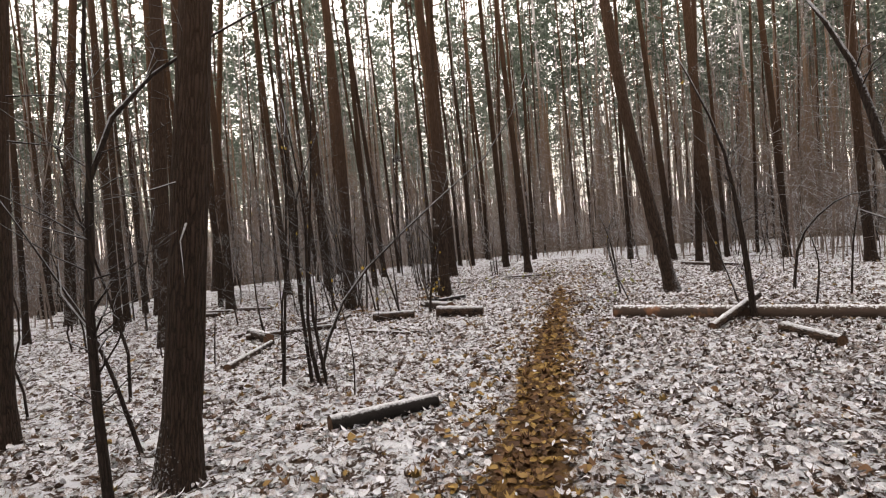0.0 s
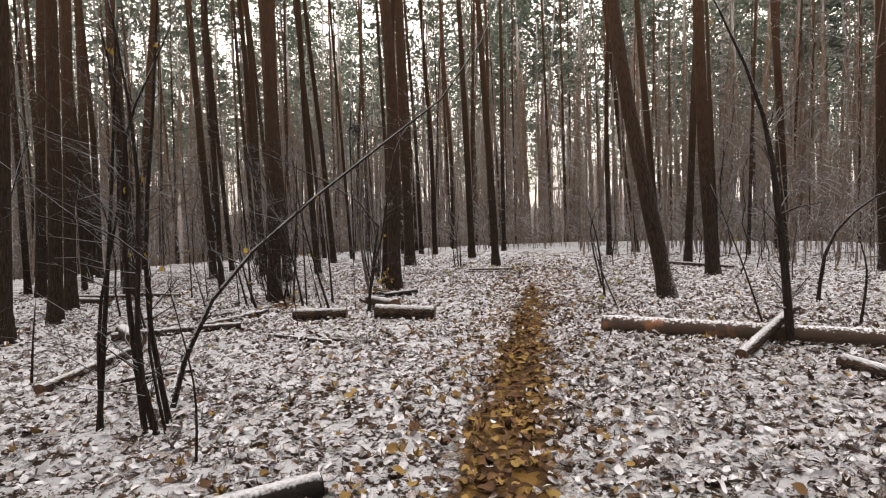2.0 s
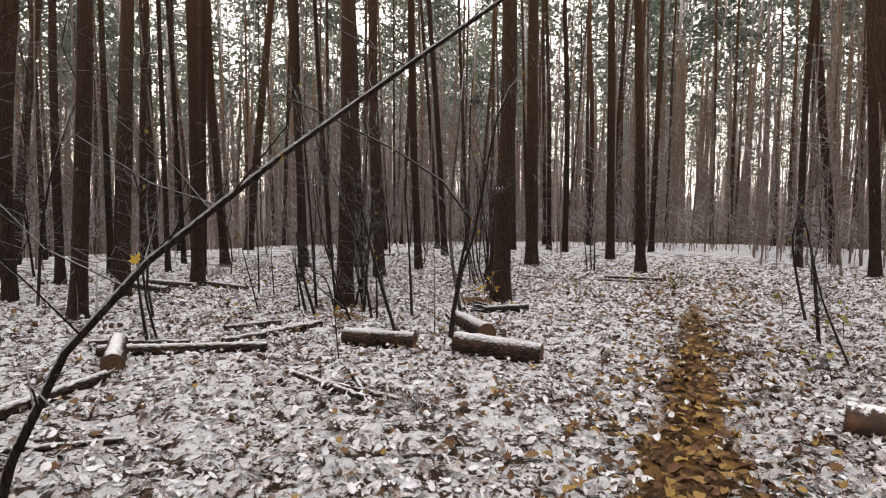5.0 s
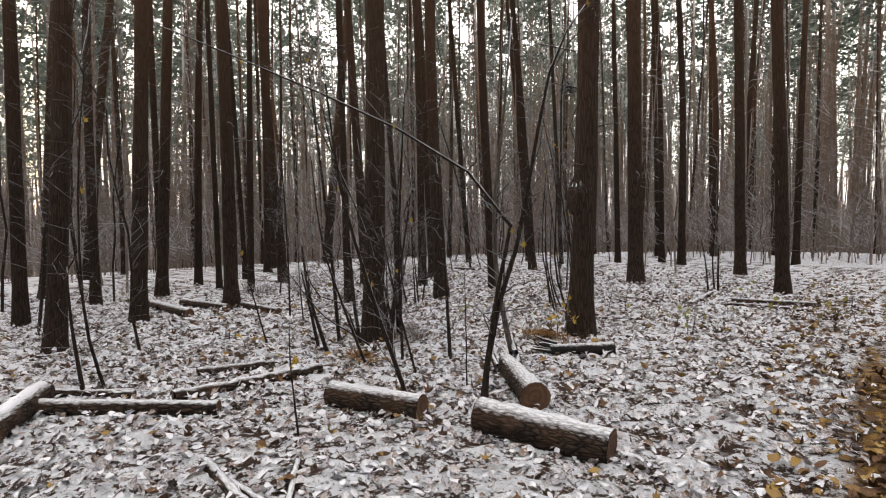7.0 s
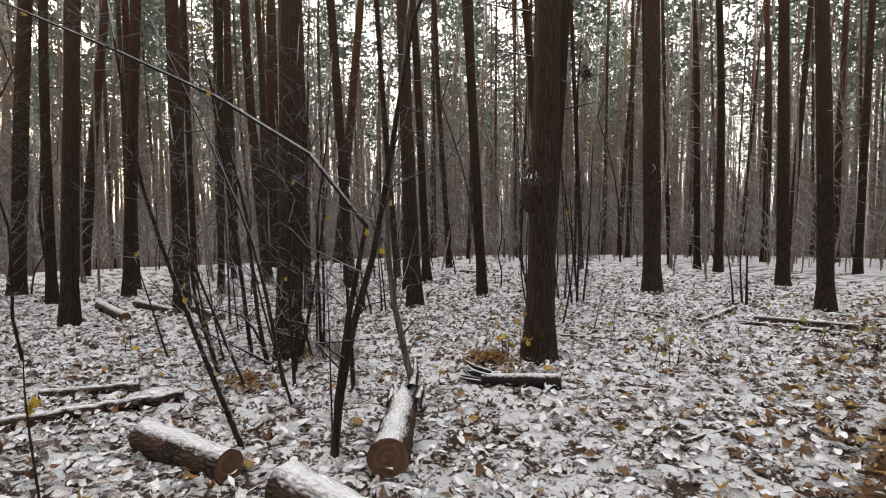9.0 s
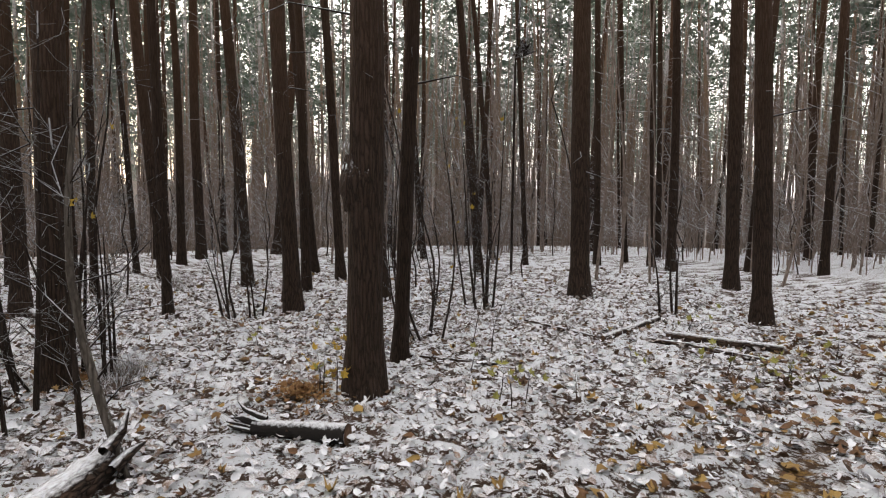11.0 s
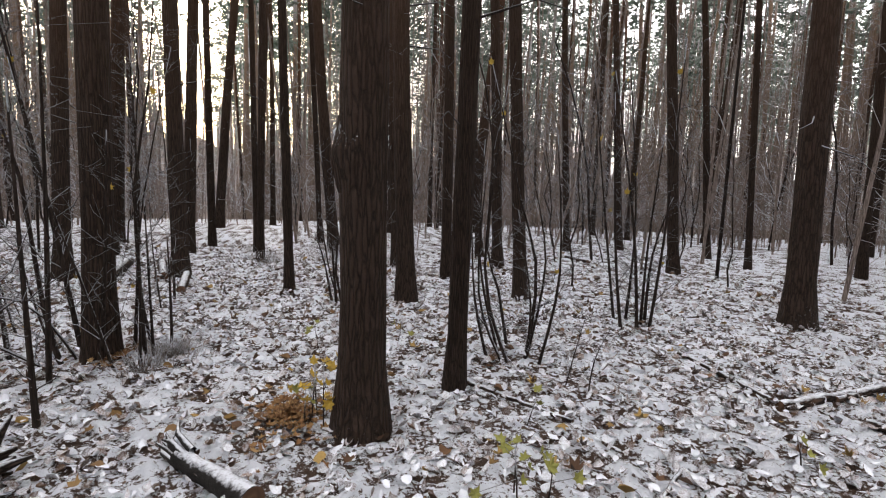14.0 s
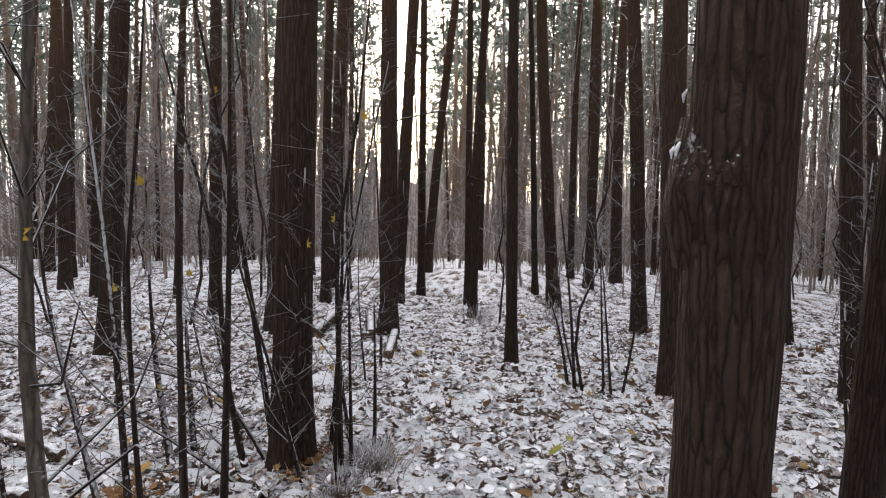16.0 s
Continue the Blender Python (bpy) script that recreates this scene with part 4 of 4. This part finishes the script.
log(-2.47, 6.85, -3.28, 7.24, 0.2, label='thick log under a cap of snow', seed=14, snow=True)
log(-3.63, 7.10, -2.93, 7.82, 0.07, name='fallen_branch', label='thin fallen branch coated in snow', seed=15)
log(-1.93, 15.47, -2.28, 17.00, 0.08, name='fallen_branch', label='fallen branch coated in snow', seed=16)
log(-1.59, 16.16, -0.57, 16.65, 0.11, name='fallen_branch', label='dark fallen branch edged with snow', seed=17)
log(-1.29, 16.04, -0.46, 16.14, 0.06, name='fallen_branch', label='dark fallen branch edged with snow', seed=18)
log(-2.58, 13.35, -1.86, 13.89, 0.035, name='stick', label='thin dark stick on the snow', seed=19)
log(-6.71, 10.22, -5.78, 10.40, 0.12, label='short snowy log among the trees', seed=20)
log(-6.82, 9.92, -6.51, 9.90, 0.1, label='short snowy log among the trees', seed=21)
log(-1.22, 7.82, -0.22, 7.80, 0.07, name='fallen_branch', label='fallen branch coated in snow', seed=22)
log(-0.88, 8.24, -0.15, 7.78, 0.05, name='fallen_branch', label='snow-covered stick on fallen leaves', seed=23)
log(-1.28, 5.71, -0.90, 6.27, 0.05, name='fallen_branch', label='dark stick dusted with snow', seed=24)
log(-1.17, 7.80, 0.32, 8.02, 0.05, name='fallen_branch', label='dark stick dusted with snow', seed=25)
log(-1.64, 15.88, -1.00, 16.21, 0.06, name='fallen_branch', label='thin dark branch on the snow', seed=26)
log(-3.15, 15.44, -2.09, 15.53, 0.04, name='stick', label='thin stick on the snow', seed=27)
log(-7.68, 9.12, -6.41, 9.32, 0.16, label='fallen log dusted with snow among the trunks', seed=28)
log(-7.68, 9.60, -6.62, 9.95, 0.13, label='dark fallen log among the trunks', seed=29)
log(-8.48, 16.43, -7.99, 16.63, 0.08, name='fallen_branch', label='fallen branch on the snow', seed=30)
log(-2.02, 16.01, -2.35, 17.09, 0.06, name='fallen_branch', label='fallen branch coated in snow', seed=31)
log(-0.76, 13.79, -1.22, 14.27, 0.03, name='stick', label='thin stick covered in snow', seed=32)
log(3.34, 18.65, 4.85, 17.80, 0.12, label='fallen log dusted with snow among the trunks', seed=33)
log(0.16, 11.75, 0.20, 12.18, 0.035, name='stick', label='thin stick covered in snow', seed=34)


# ---- fallen leaves ----
def scatter(name, label, material, spots, size, tilt, shapes):
    b = Build()
    for x, y, z in spots:
        b.leaf((x, y, z), rl.uniform(*size), rl.uniform(0, 6.28), (rl.gauss(0, tilt), rl.gauss(0, tilt)), rl.uniform(0.2, 1.3) * rl.choice((1, 1, -0.7)), rl.gauss(0, 0.9), rl.choice(shapes))
    return tagged(new(name, b.mesh(name, material)), label, "leaves", kind="stuff")


rl = random.Random(21)
WALK = ((4.6, -0.4), (4.1, 1.4), (3.3, 3.3), (2.6, 5.5), (2.0, 7.3), (2.4, 9.4), (2.1, 11.7), (1.0, 12.4), (-0.2, 12.1), (-1.5, 11.8))
spots, path_spots, mixed, brown = [], [], [], []
for _ in range(210000):
    x, y = rl.uniform(-11, 9.5), rl.uniform(0, 23)
    d = min(math.hypot(x - a, y - b) for a, b in WALK)
    if rl.random() > (1.0 if d < 3.5 else max(0.0, 1.05 - (d - 3.5) / 6.5) ** 1.2):
        continue
    off = abs(x - path_x(y))
    z = ground_z(x, y) + rl.uniform(0.0, 0.045)
    if off < (0.34 if y < 7 else max(0.09, 0.34 - (y - 7) * 0.024)) + 0.22 * noise.noise(Vector((x * 2, y * 2, 0))) + rl.gauss(0, 0.15):
        if rl.random() < (0.48 if y < 13 else 0.16):
            path_spots.append((x, y, z - 0.02))
    elif rl.random() < 0.014 + (0.11 if off < 0.9 else 0) + (0.025 if y < 9 and off < 2.2 and x < path_x(y) else 0):
        mixed.append((x, y, z + 0.005))
    elif rl.random() < (0.40 if x > path_x(y) and y < 12 else 0.10 if y < 8 else 0.05):
        brown.append((x, y, z + 0.004))
    elif rl.random() < (0.6 if y < 9 else 0.5):
        spots.append((x, y, z))
scatter("snowy_leaves", "fallen maple leaves dusted with snow", LEAF_SNOWY, spots, (0.03, 0.085), 0.42, (LINDEN, LINDEN, NARROW))
scatter("brown_leaves", "curled brown leaves sticking out of the thin snow", LEAF_BROWN, brown, (0.04, 0.10), 0.5, (MAPLE, LINDEN, NARROW))
scatter("path_leaves", "wet brown and yellow leaves trodden into the path", LEAF_PATH, path_spots, (0.04, 0.11), 0.13, (MAPLE, LINDEN, LINDEN))
scatter("fresh_leaves", "brown and ochre leaves lying on top of the snow", LEAF_PATH, mixed, (0.045, 0.11), 0.28, (MAPLE, LINDEN))


# ---- small plants and heaps ----
def seedling(x, y, height, leaves, tint="green"):
    r = random.Random(int(x * 1000 + y * 777))
    label = "low seedling with green-yellow leaves poking through the snow" if tint == "green" else "withered seedling with ochre leaves at the foot of a tree"
    ob = tagged(new("seedling"), label, "plant", "seedlings in the snow")
    ob.matrix_basis = Matrix.Translation((x, y, ground_z(x, y)))
    st = Build()
    top = Vector((r.gauss(0, 0.05), r.gauss(0, 0.05), height))
    st.tube([(0, 0, -0.02), top * 0.5 + Vector((0.01, 0, 0)), top], (0.005, 0.004, 0.002), 5)
    spots = []
    for i in range(leaves):
        p = top * r.uniform(0.35, 1.0)
        q = p + Vector((r.gauss(0, 0.09), r.gauss(0, 0.09), r.uniform(-0.02, 0.08)))
        st.tube([p, q], (0.003, 0.0015), 3)
        spots.append(q)
    part("stem", st.mesh("stem", TWIG), ob)
    for q in spots:
        lf = Build()
        lf.leaf(q, r.uniform(0.05, 0.09), r.uniform(0, 6), (r.uniform(0.2, 1.2), r.uniform(-0.6, 0.6)), 0.4)
        part("leaf", lf.mesh("leaf", LEAF_GREEN if tint == "green" else LEAF_YELLOW, False), ob)
    return ob


def needle_heap(x, y, reach, count):
    r = random.Random(count)
    b = Build()
    for _ in range(count):
        a, d = r.uniform(0, 6.28), reach * abs(r.gauss(0, 0.55))
        px, py = x + math.cos(a) * d * 1.3, y + math.sin(a) * d
        b.leaf((px, py, ground_z(px, py) + 0.02 + 0.05 * max(0, 1 - d / reach)), r.uniform(0.025, 0.065), r.uniform(0, 6.28), (r.gauss(0, 0.25), r.gauss(0, 0.25)), r.uniform(0.1, 0.7))
    return tagged(new("needle_litter", b.mesh("needle_litter", LEAF_ORANGE, False)), "patch of bare orange needles and leaves free of snow", "litter", kind="stuff")


def twig_clump(x, y, z, size):
    r = random.Random(3)
    b = Build()
    c = Vector((x, y, z))
    for _ in range(150):
        d = Vector((r.gauss(0, 1), r.gauss(0, 1), r.gauss(0, 0.8))).normalized()
        p = c + d * size * r.uniform(0.1, 0.6)
        b.tube([p, p + Vector((r.gauss(0, 1), r.gauss(0, 1), r.gauss(0, 1))).normalized() * size * r.uniform(0.5, 1.0)], (0.009, 0.003), 3)
    b.tube([c - Vector((0.1, 0.1, 0.3)), c + Vector((0.05, 0, 2.5))], (0.02, 0.012), 5)
    b.tube([c - Vector((0.1, 0.1, 0.3)), Vector((x - 0.1, y - 0.1, 0))], (0.02, 0.03), 5)
    return tagged(new("twig_ball", b.mesh("twig_ball", TWIG)), "tangled ball of twigs high on a slim bare stem", "twigs")


def burl(x, y, lean_x, lean_y, diameter):
    """The swollen whorl and the pale scar of the thick pine by the path, as parts of that pine."""
    tree = min((o for o in scene.objects if o.name.startswith("pine_tree")), key=lambda o: (o.matrix_basis.translation.xy - Vector((x, y))).length)
    b = Build()
    rr = 0.15 * 0.93
    b.tube([(0, 0, z) for z in (1.48, 1.58, 1.65, 1.72, 1.80, 1.92)], [rr * q for q in (0.98, 1.15, 1.27, 1.25, 1.14, 0.97)], 18, cap=False, rough=0.14, phase=2.0)
    part("burl", b.mesh("burl", BARK), tree, "dark swollen whorl round the trunk")
    s = Build()
    r = random.Random(8)
    side = tree.matrix_basis.to_3x3().inverted() @ Vector((-0.886, -0.463, 0))
    a0 = math.atan2(side.y, side.x)
    for _ in range(36):
        z = 1.70 + 0.3 * r.random() ** 1.5
        a = a0 + r.uniform(-3.14, 3.14)
        p = Vector((math.cos(a) * rr * (1.12 if z < 1.85 else 0.99), math.sin(a) * rr * (1.12 if z < 1.85 else 0.99), z))
        s.tube([p, p + Vector((0.012, 0.0, 0.02)), p + Vector((0.0, 0.01, 0.04))], (0.002, r.uniform(0.003, 0.008), 0.002), 6)
    part("snow_clump", s.mesh("snow_clump", SNOW_MAT), tree, "snow caught in the bark")["kind"] = "stuff"
    return tree


def grass_tuft(x, y, height):
    r = random.Random(int(x * 991 + y * 313))
    b = Build()
    for _ in range(110):
        a, d = r.uniform(0, 6.28), abs(r.gauss(0, height * 0.8))
        p = Vector((x + math.cos(a) * d, y + math.sin(a) * d, 0))
        p.z = ground_z(p.x, p.y)
        bend = Vector((math.cos(a), math.sin(a), 0)) * height * r.uniform(0.2, 0.9)
        top = p + bend + Vector((0, 0, height * r.uniform(0.4, 1.0)))
        b.tube([p, p.lerp(top, 0.5) + Vector((0, 0, 0.2 * height)), top], (0.003, 0.002, 0.0008), 3, cap=False)
    return tagged(new("grass_tuft", b.mesh("grass_tuft", FROST_HAZE_TWIG)), "frosted tuft of dry grass in the snow", "grass", kind="stuff")


grass_tuft(-3.39, 10.95, 0.14)
grass_tuft(-3.08, 10.87, 0.16)
grass_tuft(0.18, 7.93, 0.15)
grass_tuft(-3.43, 10.90, 0.14)
grass_tuft(-3.42, 10.99, 0.16)
grass_tuft(-3.24, 8.60, 0.1)
grass_tuft(-8.00, 11.06, 0.3)
grass_tuft(-8.04, 12.09, 0.35)
burl(-1.9, 12.52, 0.005, 0.0, 0.34)
seedling(-0.90, 13.23, 0.35, 4, "green")
seedling(-1.10, 13.27, 0.3, 3, "green")
seedling(-2.02, 12.21, 0.4, 7, "ochre")
seedling(-1.93, 12.29, 0.45, 7, "ochre")
seedling(-1.17, 14.98, 0.22, 3, "green")
seedling(-0.53, 15.50, 0.2, 3, "green")
seedling(-1.70, 16.71, 0.2, 3, "green")
seedling(0.01, 15.54, 0.25, 5, "green")
seedling(0.18, 15.68, 0.22, 4, "green")
seedling(-0.14, 16.78, 0.25, 4, "green")
seedling(-1.87, 13.58, 0.2, 2, "green")
seedling(-1.82, 17.43, 0.18, 3, "green")
seedling(-0.93, 13.38, 0.3, 4, "green")
seedling(-0.14, 15.32, 0.25, 4, "green")
seedling(-0.77, 15.63, 0.2, 4, "green")
seedling(-0.06, 15.60, 0.25, 4, "green")
seedling(-1.96, 12.48, 0.25, 4, "ochre")
seedling(-4.30, 9.10, 0.2, 3, "ochre")
seedling(-2.12, 12.24, 0.35, 3, "ochre")
seedling(-1.98, 12.17, 0.25, 3, "green")
seedling(-3.60, 12.17, 0.2, 3, "green")
seedling(-3.66, 12.89, 0.2, 2, "green")
seedling(2.40, 12.51, 0.35, 5, "green")
seedling(2.66, 12.95, 0.4, 6, "green")
seedling(1.89, 14.21, 0.4, 5, "green")
seedling(-4.66, 9.20, 0.3, 3, "green")
seedling(2.66, 10.92, 0.3, 5, "green")
seedling(1.24, 30.46, 0.7, 6, "green")
needle_heap(-2.09, 12.07, 0.33, 420)
needle_heap(-2.64, 9.84, 0.3, 160)
needle_heap(-3.32, 10.58, 0.3, 160)
twig_clump(-6.38, 18.23, 4.43, 0.27)
